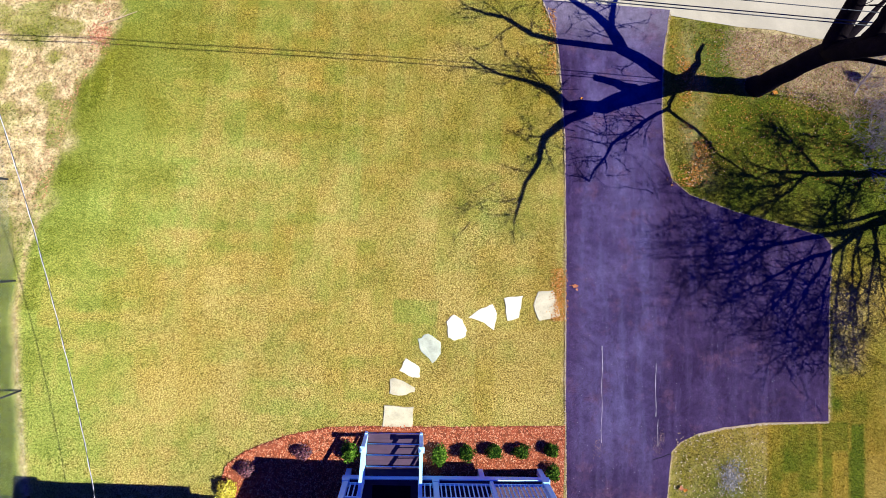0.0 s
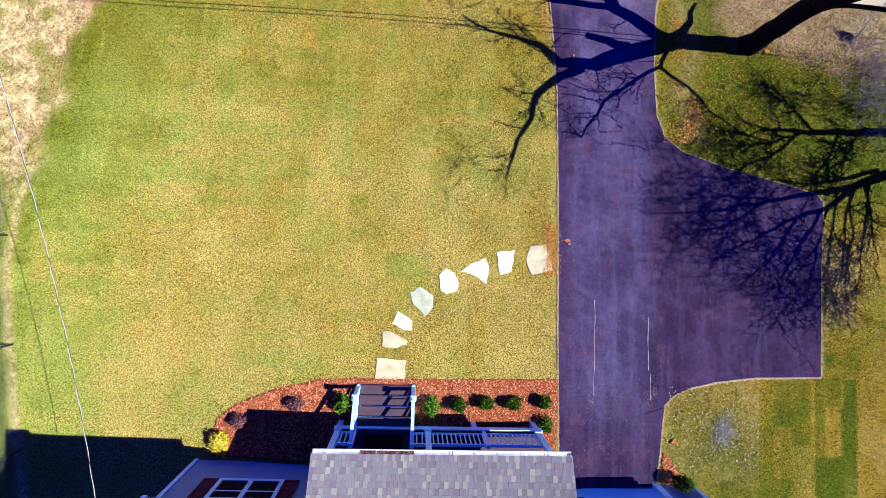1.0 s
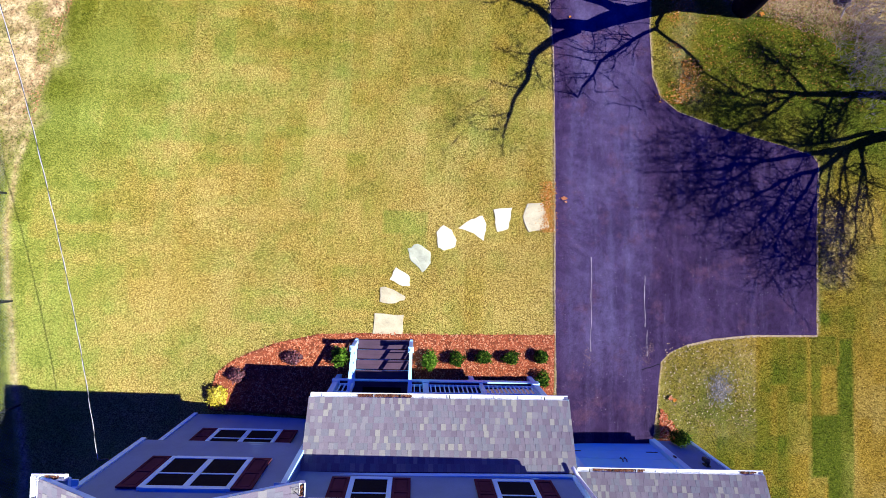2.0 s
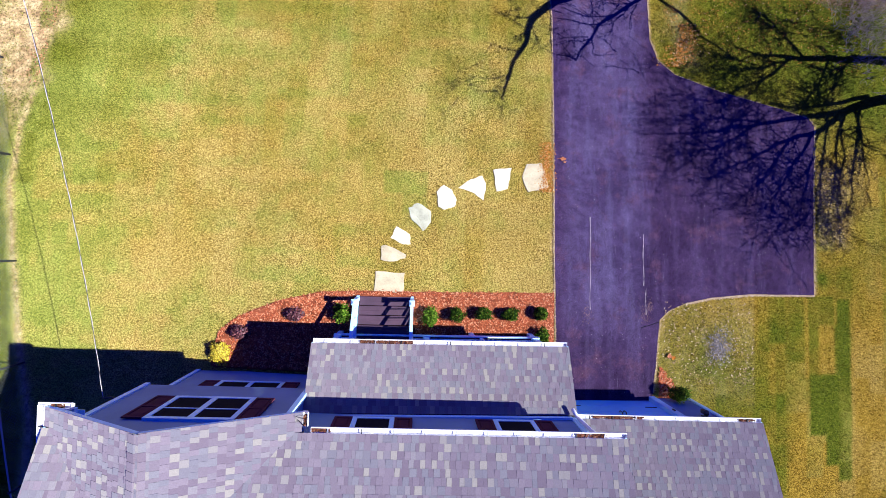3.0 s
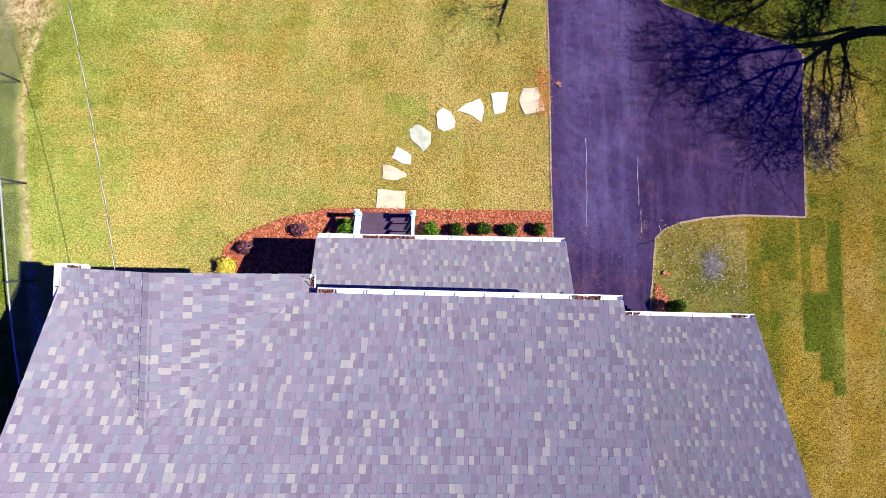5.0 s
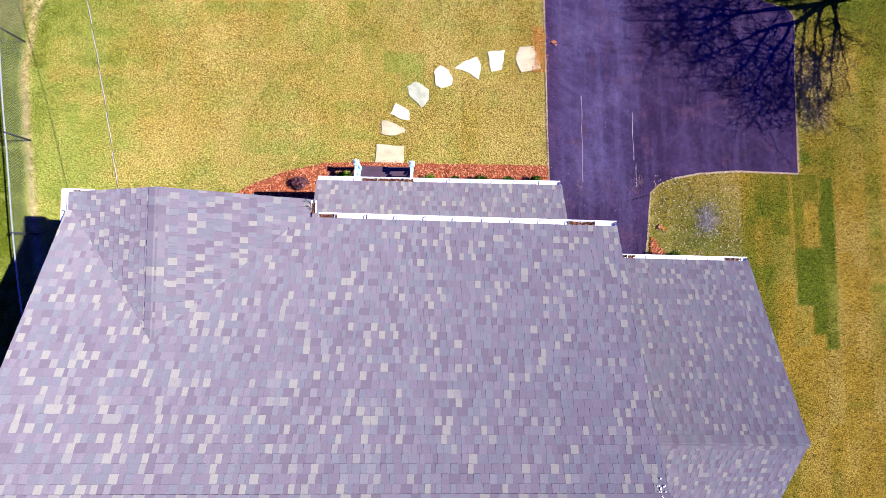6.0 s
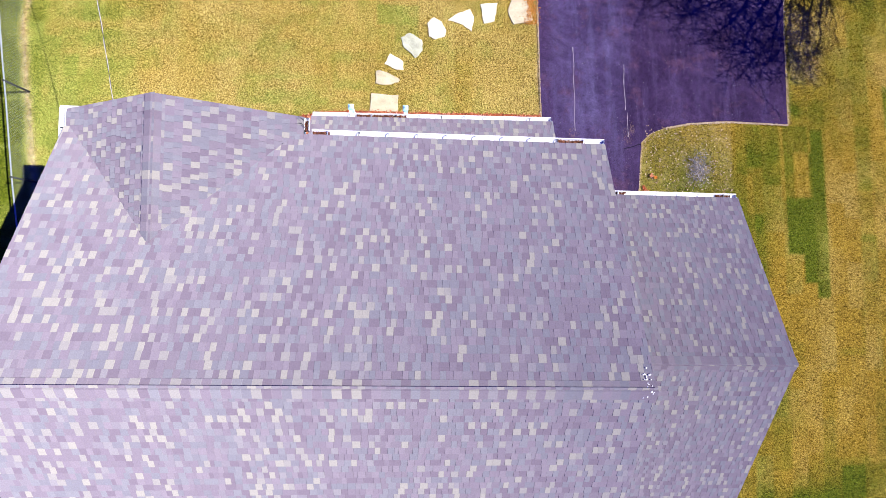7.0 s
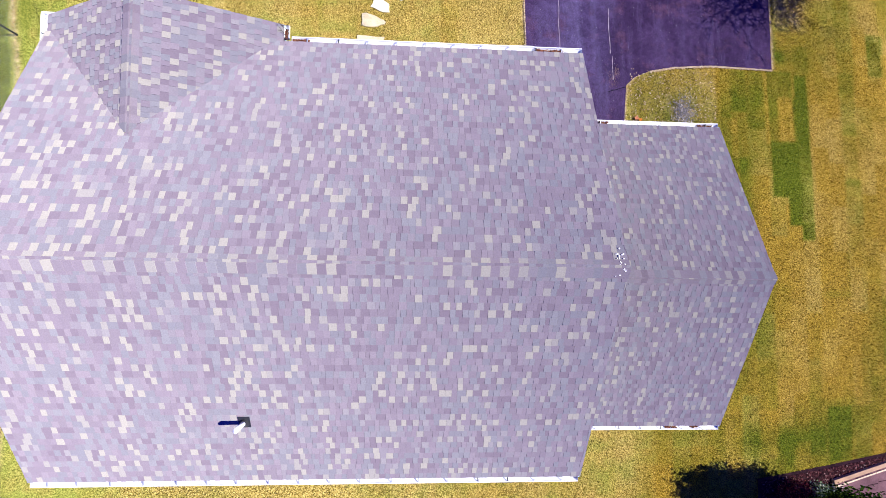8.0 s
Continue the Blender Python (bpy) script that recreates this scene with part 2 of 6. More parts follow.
VARIEGATED = island_mat("pale_edged_leaves", ((0.0, (0.05, 0.09, 0.02)), (0.6, (0.14, 0.2, 0.06)), (1.0, (0.55, 0.55, 0.4))), 0.6)[0]
GLASS, _tree, _b = material("window_glass", 0.04)
_b.inputs["Base Color"].default_value, _b.inputs["Transmission Weight"].default_value, _b.inputs["IOR"].default_value = (0.25, 0.27, 0.3, 1), 0.95, 1.45


# ---- mesh tools ----
def obj(name, verts, faces, mat, parent=None, label="", smooth=False):
    me = bpy.data.meshes.new(name)
    me.from_pydata([tuple(v) for v in verts], [], faces)
    me.materials.append(mat)
    if smooth:
        me.polygons.foreach_set("use_smooth", [True] * len(me.polygons))
    me.update()
    ob = new(name, me)
    ob.parent = parent
    return tagged(ob, label)


def part(name, bm, mat, parent=None, label="", smooth=False):
    me = bpy.data.meshes.new(name)
    bmesh.ops.recalc_face_normals(bm, faces=bm.faces)
    bm.to_mesh(me)
    bm.free()
    me.materials.append(mat)
    if smooth:
        me.polygons.foreach_set("use_smooth", [True] * len(me.polygons))
    ob = new(name, me)
    ob.parent = parent
    return tagged(ob, label)


def empty(name, at=(0, 0, 0)):
    ob = new(name)
    ob.location = at
    return ob


def box(bm, x0, x1, y0, y1, z0, z1, bevel=0.0):
    made = bmesh.ops.create_cube(bm, size=1.0, matrix=Matrix.Translation(((x0 + x1) / 2, (y0 + y1) / 2, (z0 + z1) / 2)) @ Matrix.Diagonal((abs(x1 - x0), abs(y1 - y0), abs(z1 - z0), 1)))
    if bevel:
        edges = {e for v in made["verts"] for e in v.link_edges}
        bmesh.ops.bevel(bm, geom=list(edges), offset=bevel, segments=1, affect="EDGES")
    return bm


def boxed(name, mat, parent, *dims, bevel=0.0, label=""):
    return part(name, box(bmesh.new(), *dims, bevel=bevel), mat, parent, label)


def beam(bm, a, b, width, height):
    """A square bar from a to b."""
    a, b = Vector(a), Vector(b)
    d = b - a
    side = d.cross(Vector((0, 0, 1)))
    side = side.normalized() if side.length > 1e-6 else Vector((1, 0, 0))
    up = side.cross(d).normalized()
    m = Matrix((( *(side * width),), (*d,), (*(up * height),))).transposed().to_4x4()
    m.translation = (a + b) / 2
    bmesh.ops.create_cube(bm, size=1.0, matrix=m)
    return bm


def tube_data(points, radii, sides, verts, faces):
    """Appends a tapered tube through points."""
    start = len(verts)
    pts = [Vector(p) for p in points]
    a = None
    for i, p in enumerate(pts):
        d = (pts[min(i + 1, len(pts) - 1)] - pts[max(i - 1, 0)]).normalized()
        if a is None:
            a = d.cross(Vector((0.31, 0.83, 0.46)) if abs(d.y) < 0.7 else Vector((1, 0.1, 0.2)))
        else:
            a = a - d * a.dot(d)
        a = a.normalized()
        b = d.cross(a)
        for k in range(sides):
            w = 2 * math.pi * k / sides
            verts.append(p + (a * math.cos(w) + b * math.sin(w)) * radii[i])
    for i in range(len(pts) - 1):
        for k in range(sides):
            q, r = start + i * sides, (k + 1) % sides
            faces.append((q + k, q + r, q + sides + r, q + sides + k))
    faces.append(tuple(range(start + sides - 1, start - 1, -1)))
    faces.append(tuple(range(len(verts) - sides, len(verts))))


def tube(name, mat, parent, points, radii, sides=8, label="", smooth=True):
    verts, faces = [], []
    tube_data(points, radii if isinstance(radii, (list, tuple)) else [radii] * len(points), sides, verts, faces)
    return obj(name, verts, faces, mat, parent, label, smooth)


def fit_line(knots, at):
    """A broken line through knots (position, value), read at a position."""
    return float(np.interp(at, [k[0] for k in knots], [k[1] for k in knots]))


# ---- the lie of the land ----
def step(a, b, v):
    w = np.clip((np.asarray(v, float) - a) / (b - a), 0, 1)
    return w * w * (3 - 2 * w)


def ground_z(x, y):
    """The lot falls towards the street and to both sides."""
    x, y = np.clip(x, -17.0, 20.0), np.clip(y, -22.0, 13.0)
    z = 0.225 + 0.0052 * x - 0.1558 * y - 0.00337 * x * x + 0.00294 * x * y - 0.00271 * y * y
    return z - 0.42 * step(-1.5, -7.5, x) * step(0.0, -6.0, y) + 0.15 * step(-7.0, -11.0, x) * step(-2.0, 1.5, y) - 0.13 * step(-5.0, -8.0, y) * step(4.0, 6.0, x) * step(13.0, 9.0, x)


def value_noise(x, y, size, seed):
    grid = np.random.RandomState(seed).rand(64, 64)
    u, v = np.asarray(x) / size + 31.7, np.asarray(y) / size + 17.3
    i, j = np.floor(u).astype(int), np.floor(v).astype(int)
    fu, fv = u - i, v - j
    fu, fv = fu * fu * (3 - 2 * fu), fv * fv * (3 - 2 * fv)
    g = lambda a, b: grid[a % 64, b % 64]
    return (g(i, j) * (1 - fu) + g(i + 1, j) * fu) * (1 - fv) + (g(i, j + 1) * (1 - fu) + g(i + 1, j + 1) * fu) * fv


# ---- setting: ground, driveway, road, planting bed ----
DRIVE_RIGHT = ((-8.47, 7.82), (-7.3, 7.95), (-6.67, 7.98), (-6.0, 8.05), (-5.72, 8.33), (-5.47, 8.88), (-5.28, 9.73), (-5.13, 11.08), (-5.10, 13.39),
               (-1.77, 13.49), (0.55, 13.66), (0.80, 13.45), (1.085, 12.23), (1.48, 10.24), (1.94, 8.69), (2.37, 8.12), (3.1, 7.85), (4.6, 7.79), (6.6, 7.88), (8.3, 8.2))
DRIVE_LEFT = ((-8.47, 4.80), (-4.4, 4.67), (-0.16, 4.63), (3.6, 4.57), (5.9, 4.41), (7.1, 4.28), (8.0, 3.92), (8.3, 3.8))
BED_TOP = ((-5.468, -7.648), (-5.33, -7.333), (-5.192, -6.715), (-4.728, -6.316), (-3.601, -5.801), (-2.314, -5.472), (-1.35, -5.41), (0.53, -5.37), (2.95, -5.32), (4.66, -5.29))
LAWN_LEFT = ((-20.357, -10.203), (-9.595, -10.249), (-7.109, -10.957), (-4.661, -11.489), (-2.758, -11.75), (-0.95, -11.647), (1.075, -11.138), (2.954, -10.984), (4.439, -10.718), (5.831, -10.241), (7.415, -10.25), (8.917, -9.72))
FENCE_LINE = ((-20.351, -7.111), (-9.595, -10.3), (-8.022, -10.711), (-5.23, -11.362), (-4.112, -11.586), (-2.758, -11.801), (-0.95, -12.047), (1.272, -12.569), (12.0, -16.5))


def curve(knots, at):
    return np.interp(at, [k[0] for k in knots], [k[1] for k in knots])


def road_edge(x):
    return 8.28 - 0.05 * (np.asarray(x) - 3.8)


SOD = ((13.16, 14.20, -6.00, -5.15, 0.5), (14.22, 14.74, -10.95, -5.18, 1.0), (13.20, 14.22, -9.55, -7.60, 0.95), (13.73, 14.22, -10.5, -9.55, 0.9), (13.16, 13.60, -7.60, -6.00, 0.55), (14.12, 14.22, -7.60, -6.00, 0.6),
       (13.60, 14.11, -7.60, -6.00, -0.04), (11.98, 13.10, -9.6, -6.9, 0.30), (11.4, 13.1, -6.9, -5.2, 0.22), (12.5, 13.1, -7.9, -6.4, -0.08), (14.6, 14.86, -12.8, -11.5, -0.45), (14.9, 16.0, -12.6, -10.7, -0.30),
       (15.4, 15.95, -10.4, -6.2, -0.20), (16.1, 16.7, -9.0, -5.0, 0.22), (14.85, 15.4, -9.8, -8.0, -0.20), (12.0, 13.0, -14.8, -12.2, 0.18), (13.1, 14.3, -16.2, -13.6, -0.15), (14.7, 16.4, -16.2, -12.9, -0.25),
       (-0.65, 0.73, -2.4, -1.75, 0.38), (-0.05, 0.75, -3.0, -2.4, 0.22), (-5.1, -2.0, -5.2, -4.3, 0.16), (-1.9, -0.75, -4.75, -4.1, 0.20), (0.0, 1.0, -4.75, -4.1, -0.2), (-4.68, -3.23, 4.7, 5.62, -0.25), (9.3, 10.3, 5.7, 7.4, 0.30),
       (-2.0, -0.8, -4.1, -3.4, 0.10), (12.9, 13.8, -18.8, -17.6, 0.12), (15.0, 15.9, -18.3, -16.5, 0.24), (17.4, 18.1, -5.0, -3.4, 0.45), (8.9, 11.0, -17.6, -16.6, 0.16))


def lawn_tone(x, y):
    """How green, how ochre and how bare the ground is: laid sod in strips. Its paler west and darker, ochre east and
    north partly hold the fall of light.
    """
    x, y = np.asarray(x, float), np.asarray(y, float)
    big, mid = value_noise(x, y, 3.4, 3), value_noise(x, y, 0.9, 5)
    fine = value_noise(x, y, 0.22, 6)
    i = np.floor(x / 0.62).astype(int)
    j = np.floor(y / 1.55 + (i % 3) / 3).astype(int)
    sod = np.random.RandomState(9).rand(64, 64)[i % 64, j % 64]
    sod2 = np.random.RandomState(19).rand(64, 64)[i % 64, j % 64]
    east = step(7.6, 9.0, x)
    left = curve(LAWN_LEFT, y)
    green = 0.20 + 0.24 * (big - 0.5) + (0.14 + 0.08 * east) * (mid - 0.5) + 0.26 * (fine - 0.5) + 0.16 * (sod - 0.5)
    green += 0.38 * step(5.0, 0.4, x - left) + 0.12 * step(-0.5, 4.0, y)
    green -= 0.16 * step(1.5, -2.5, y) * step(-6.0, -4.0, y) * (1 - east)
    green += 0.30 * (value_noise(x * 0.16, y, 0.32, 61) - 0.5) * (1 - east)
    green = np.minimum(green, 0.58)
    # the north-east green is partly tree shade put into the turf
    green += 0.16 * step(1.6, 0.3, x - left) * step(0.6, 0.8, mid) + 0.06 * east * step(3.0, -2.0, y) + 0.12 * step(12.8, 13.8, x) * step(-4.2, -1.5, y) + 0.46 * east * step(-2.5, 1.5, y)
    green += 0.12 * step(2.4, 0.3, x - left) * step(-3.5, 0.0, y)
    green += 0.55 * step(-0.2, -0.4, x - left) * step(2.0, 0.5, y)
    green += east * (-0.10 + 0.60 * (big - 0.5) + 0.40 * (sod - 0.5) + 0.30 * (value_noise(x, y * 0.35, 0.6, 27) - 0.5)) * step(2.0, -1.0, y)
    for x0, x1, y0, y1, change in SOD:
        green += change * (1.0 + 0.25 * (change > 0.2)) * ((x > x0) & (x < x1) & (y > y0) & (y < y1)) * (0.75 + 0.5 * mid)
    green += 0.9 * np.exp(-(((x - 13.75) / 0.26) ** 2 + ((y + 4.58) / 0.25) ** 2))
    green += 0.40 * np.exp(-(((x - 12.6) / 2.0) ** 2 + ((y + 17.7) / 0.7) ** 2)) * (0.4 + 1.2 * mid) + 0.25 * np.exp(-(((x - 16.2) / 1.5) ** 2 + ((y + 17.2) / 0.6) ** 2)) * (0.4 + 1.2 * mid)
    green += 0.22 * east * step(-16.2, -17.6, y + 0.8 * (mid - 0.5)) + 0.10 * step(12.9, 11.8, x) * east * step(-5.0, -7.0, y)
    green -= 0.10 * step(-3.5, -5.0, y) * step(8.0, 4.0, x)
    # ochre rises east and north, partly standing in for dimmer light
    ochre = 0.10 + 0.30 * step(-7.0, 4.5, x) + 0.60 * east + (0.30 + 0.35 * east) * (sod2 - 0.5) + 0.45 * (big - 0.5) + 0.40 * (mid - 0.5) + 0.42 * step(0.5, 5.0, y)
    ochre -= 0.25 * step(-3.8, -5.2, y) * step(8.0, 4.0, x)
    seam = np.minimum(np.abs(x / 0.62 - np.round(x / 0.62)) * 0.62, np.abs((y / 1.55 + (i % 3) / 3) - np.round(y / 1.55 + (i % 3) / 3)) * 1.55)
    edge = step(0.035, 0.012, seam) * step(0.45, 0.7, value_noise(x, y, 1.2, 14))
    edge = edge * (1 - 0.6 * east)
    green, ochre = green * (1 - 0.35 * edge), ochre * (1 - 0.4 * edge)
    bare = step(0.35, -0.15, x - left + 0.6 * (mid - 0.5)) * step(-2.0, 1.0, y) * (0.95 - 0.5 * step(0.55, 0.8, mid) * step(-11.5, -13.5, x))
    bare = bare * (1 - 0.6 * step(0.50, 0.66, value_noise(x, y, 0.55, 23)))
    bare = np.maximum(bare, 0.85 * np.exp(-((x - left + 0.08) / 0.11) ** 2) * step(2.0, 0.0, y))
    bare = np.maximum(bare, (0.62 * step(9.9, 10.9, x + 0.5 * (mid - 0.5)) + 0.1) * step(5.2, 6.4, y + 0.8 * (mid - 0.5) + 0.10 * (x - 12)) * step(8.2, 8.4, x))
    bare = np.maximum(bare, 0.3 * np.exp(-((x - 9.0 + 0.25 * np.sin(y * 2)) / 0.35) ** 2) * step(1.9, 2.6, y))
    bare = np.maximum(bare, 0.55 * np.exp(-(((x - 10.05) / 0.5) ** 2 + ((y + 6.8) / 0.55) ** 2)))
    bare = np.maximum(bare, 0.16 * step(11.28, 11.18, x) * step(-4.9, -5.3, y) * step(-9.0, -8.0, y) * step(7.9, 8.1, x))
    bare = np.maximum(bare, 0.55 * step(4.1, 4.55, x + 0.3 * (mid - 0.5)) * step(5.2, 6.3, y) * step(5.0, 4.6, x))
    bare = np.maximum(bare, 0.4 * step(13.55, 13.75, x) * step(15.2, 14.5, x) * step(-0.5, -1.2, y) * step(-3.8, -3.2, y))
    verge = np.minimum(np.abs(x - curve(DRIVE_LEFT, y)), np.abs(x - curve(DRIVE_RIGHT, y))) + 9 * (y < -8.4)
    bare = np.maximum(bare, 0.6 * step(0.12, 0.03, verge + 0.08 * (mid - 0.5)))
    return np.clip(green, 0, 1), np.clip(ochre, 0, 1), np.clip(bare, 0, 1)


def flat_attribute(me, name, values):
    layer = me.attributes.new(name, "FLOAT", "POINT")
    layer.data.foreach_set("value", np.asarray(values, np.float32))


def grid_faces(rows, cols):
    return [(r * cols + c, r * cols + c + 1, (r + 1) * cols + c + 1, (r + 1) * cols + c) for r in range(rows - 1) for c in range(cols - 1)]


def build_ground():
    far = [30, 45, 70, 120, 250, 600, 1500]
    xs = np.array([-v for v in far[::-1]] + list(np.arange(-20, 22.01, 0.12)) + far)
    ys = np.array([-v for v in far[::-1]] + list(np.arange(-24, 15.01, 0.12)) + far)
    gx, gy = np.meshgrid(xs, ys)
    gx, gy = gx.ravel(), gy.ravel()
    rough = 0.03 * (value_noise(gx, gy, 0.7, 11) - 0.5)
    ob = obj("ground", np.stack([gx, gy, ground_z(gx, gy) + rough - 0.015], 1).tolist(), grid_faces(len(ys), len(xs)), SOIL, smooth=True)
    green, ochre, bare = lawn_tone(gx, gy)
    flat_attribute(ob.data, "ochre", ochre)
    flat_attribute(ob.data, "green", green)
    flat_attribute(ob.data, "dirt", bare)
    return tagged(ob, "sloping ground with laid sod, straw-coloured to green, bare tan edges", "ground", kind="structure")


def strip(name, mat, rows, left, right, cols, lift, skirt=0.12):
    """A paved strip that follows the ground, row by row, with an edge that drops into the soil."""
    verts, n = [], cols + 3
    for y in rows:
        a, b = left(y), right(y)
        xs = [a] + list(np.linspace(a, b, cols + 1)) + [b]
        for k, x in enumerate(xs):
            edge = k in (0, n - 1)
            verts.append((x, y, float(ground_z(x, y)) + (-skirt if edge else lift)))
    return obj(name, verts, grid_faces(len(rows), n), mat)


def build_drive():
    rows = sorted(set(np.round(np.arange(-8.47, 8.31, 0.12), 3)) | {k[0] for k in DRIVE_RIGHT} | {-5.115, -5.2, -5.38, -5.6, -5.86, 0.65, 0.72, 0.95})
    wob = lambda y, s: 0.035 * (float(value_noise(s, y, 0.35, 21)) - 0.5)
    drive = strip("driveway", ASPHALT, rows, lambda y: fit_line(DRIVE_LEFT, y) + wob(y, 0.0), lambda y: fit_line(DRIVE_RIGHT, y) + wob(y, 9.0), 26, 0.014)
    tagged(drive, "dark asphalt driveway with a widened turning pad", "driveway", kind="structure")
    for x, y0, y1 in ((5.79, -5.75, -2.9), (7.50, -4.96, -3.36), (7.58, -5.85, -5.05)):
        verts, faces = [], []
        for i in range(18):
            y = y0 + (y1 - y0) * i / 17
            w = 0.010 * (0.3 + random.random())
            for s in (-w, w):
                verts.append((x + s + 0.012 * math.sin(y * 5), y, float(ground_z(x, y)) + 0.018))
            if i:
                faces.append((2 * i - 2, 2 * i - 1, 2 * i + 1, 2 * i))
        obj("scuff_mark", verts, faces, SCUFF, drive, "pale scuff line on the asphalt")
    crack = [(8.03, -6.07), (7.9, -6.10), (7.72, -6.17), (7.55, -6.21), (7.42, -6.26)]
    verts = [(x, y + s, float(ground_z(x, y)) + 0.0175) for x, y in crack for s in (-0.011, 0.011)]
    obj("crack", verts, [(2 * i, 2 * i + 1, 2 * i + 3, 2 * i + 2) for i in range(4)], DARK, drive, "thin dark crack in the asphalt")
    rnd = np.random.RandomState(31)
    for x, y, spread in ((5.70, -5.86, 0.14), (7.56, -5.86, 0.16), (7.7, -5.6, 0.1)):
        verts, faces = [], []
        for _ in range(70):
            px, py = x + spread * 0.5 * rnd.randn(), y + spread * rnd.randn()
            chip(verts, faces, (px, py, float(ground_z(px, py)) + 0.011), rnd, 0.010, 0.007)
        tagged(obj("worn_patch", verts, faces, GRIT, drive, "tan grit on the worn asphalt"), kind="stuff")
    verts, faces = [], []
    for _ in range(2600):
        y = rnd.uniform(-8.2, 8.2)
        side, out = (DRIVE_RIGHT, 1) if rnd.rand() < 0.45 else (DRIVE_LEFT, -1)
        x = float(curve(side, y)) + out * (0.005 + 0.022 * abs(rnd.randn()))
        chip(verts, faces, (x, y, float(ground_z(x, y)) + 0.016), rnd, 0.014, 0.008)
    for x in np.arange(8.9, 13.4, 0.004):  # the long south edge of the turning pad
        y = float(np.interp(x, (8.88, 9.73, 11.08, 13.39), (-5.47, -5.28, -5.13, -5.10))) - 0.01 - 0.02 * abs(rnd.randn())
        chip(verts, faces, (x, y, float(ground_z(x, y)) + 0.018), rnd, 0.017, 0.010)
    tagged(obj("edge_grit", verts, faces, EDGE_GRIT, drive, "pale grit and dead grass along the asphalt's edge"), kind="stuff")
    road = strip("road", ROAD, list(np.linspace(0, 1, 24)), lambda t: -80, lambda t: 80, 120, 0.02)
    for v in road.data.vertices:
        t = v.co.y
        y = float(road_edge(v.co.x)) + 0.05 * math.sin(v.co.x * 1.7) + 5.6 * t
        v.co.y, v.co.z = y, float(ground_z(v.co.x, y)) + 0.010
    tagged(road, "pale weathered concrete street", "road", kind="structure")


EDGE_GRIT = island_mat("pale_edge_grit", ((0.0, (0.30, 0.20, 0.11)), (0.6, (0.46, 0.35, 0.20)), (1.0, (0.64, 0.54, 0.36))))[0]
GRIT = plain("tan_grit", (0.15, 0.095, 0.09), 0.9, 6.0, 0.3)
SCUFF = plain("pale_scuff", (0.27, 0.23, 0.25), 0.9, 6.0, 0.3)


def build_bed():
    xs = list(np.linspace(-5.35, 4.66, 70))
    verts = []
    for x in xs:
        top = fit_line(BED_TOP, x) + 0.05 * (float(value_noise(x, 0, 0.4, 8)) - 0.5)
        low = -7.75 if x > -5.3 else -7.7
        ys = [top + 0.02] + list(np.linspace(top, low, 22)) + [low]
        for k, y in enumerate(ys):
            lift = -0.08 if k in (0, 23) else 0.012 + 0.03 * float(value_noise(x, y, 0.25, 12))
            verts.append((x, y, float(ground_z(x, y)) + lift))
    bed = obj("planting_bed", verts, grid_faces(len(xs), 24), MULCH, smooth=True)
    tagged(bed, "planting bed of reddish bark mulch along the porch", "flower bed", kind="structure")
    rnd = np.random.RandomState(4)
    verts, faces = [], []
    while len(faces) < 5 * 17000:
        x, y = rnd.uniform(-5.3, 4.64), rnd.uniform(-7.7, -5.2)
        if y > fit_line(BED_TOP, x) + 0.03 * rnd.randn() or (-1.25 < x < 0.5 and y < -5.5):
            continue
        chip(verts, faces, (x, y, float(ground_z(x, y)) + 0.030), rnd, 0.024, 0.0095)
    tagged(obj("mulch_chips", verts, faces, CHIPS, bed), "loose red-brown bark chips", kind="stuff")
    verts, faces = [], []
    for _ in range(500):  # the small bed beside the garage
        x, y = 8.05 + 0.6 * rnd.rand(), -7.45 - 0.95 * rnd.rand()
        if x - 8.0 < (-7.4 - y) * 0.75 + 0.12:
            chip(verts, faces, (x, y, float(ground_z(x, y)) + 0.02), rnd, 0.04, 0.014)
    tagged(obj("mulch_chips", verts, faces, CHIPS, bed), "loose red-brown bark chips", kind="stuff")


def chip(verts, faces, at, rnd, long, wide):
    a, tilt = rnd.uniform(0, 6.28), rnd.uniform(-0.5, 0.5)
    l, w = long * rnd.uniform(0.5, 1.3), wide * rnd.uniform(0.6, 1.5)
    c, s, n = math.cos(a), math.sin(a), len(verts)
    for du, dv, dz in ((-l, -w, 0), (l, -w, 0), (l, w, 0), (-l, w, 0), (-l, -w, 1), (l, -w, 1), (l, w, 1), (-l, w, 1)):
        verts.append((at[0] + c * du - s * dv, at[1] + s * du + c * dv, at[2] + tilt * du + 0.008 * dz))
    faces += [(n, n + 1, n + 5, n + 4), (n + 1, n + 2, n + 6, n + 5), (n + 2, n + 3, n + 7, n + 6), (n + 3, n, n + 4, n + 7), (n + 4, n + 5, n + 6, n + 7)]


def on_lawn(x, y):
    """True where grass grows: not on paving, bed or under the house."""
    drive = (x > curve(DRIVE_LEFT, y) - 0.02) & (x < curve(DRIVE_RIGHT, y) + 0.02) & (y > -8.47)
    bed = (x > -5.3) & (x < 4.7) & (y < curve(BED_TOP, x) + 0.02) & (y > -8)
    house = ((x > -5.6) & (x < 4.2) & (y < -7.6) & (y > -15.9)) | ((x > 4.0) & (x < 9.0) & (y < -8.3) & (y > -15.9))
    return ~(drive | bed | house | (y > road_edge(x) - 0.05))


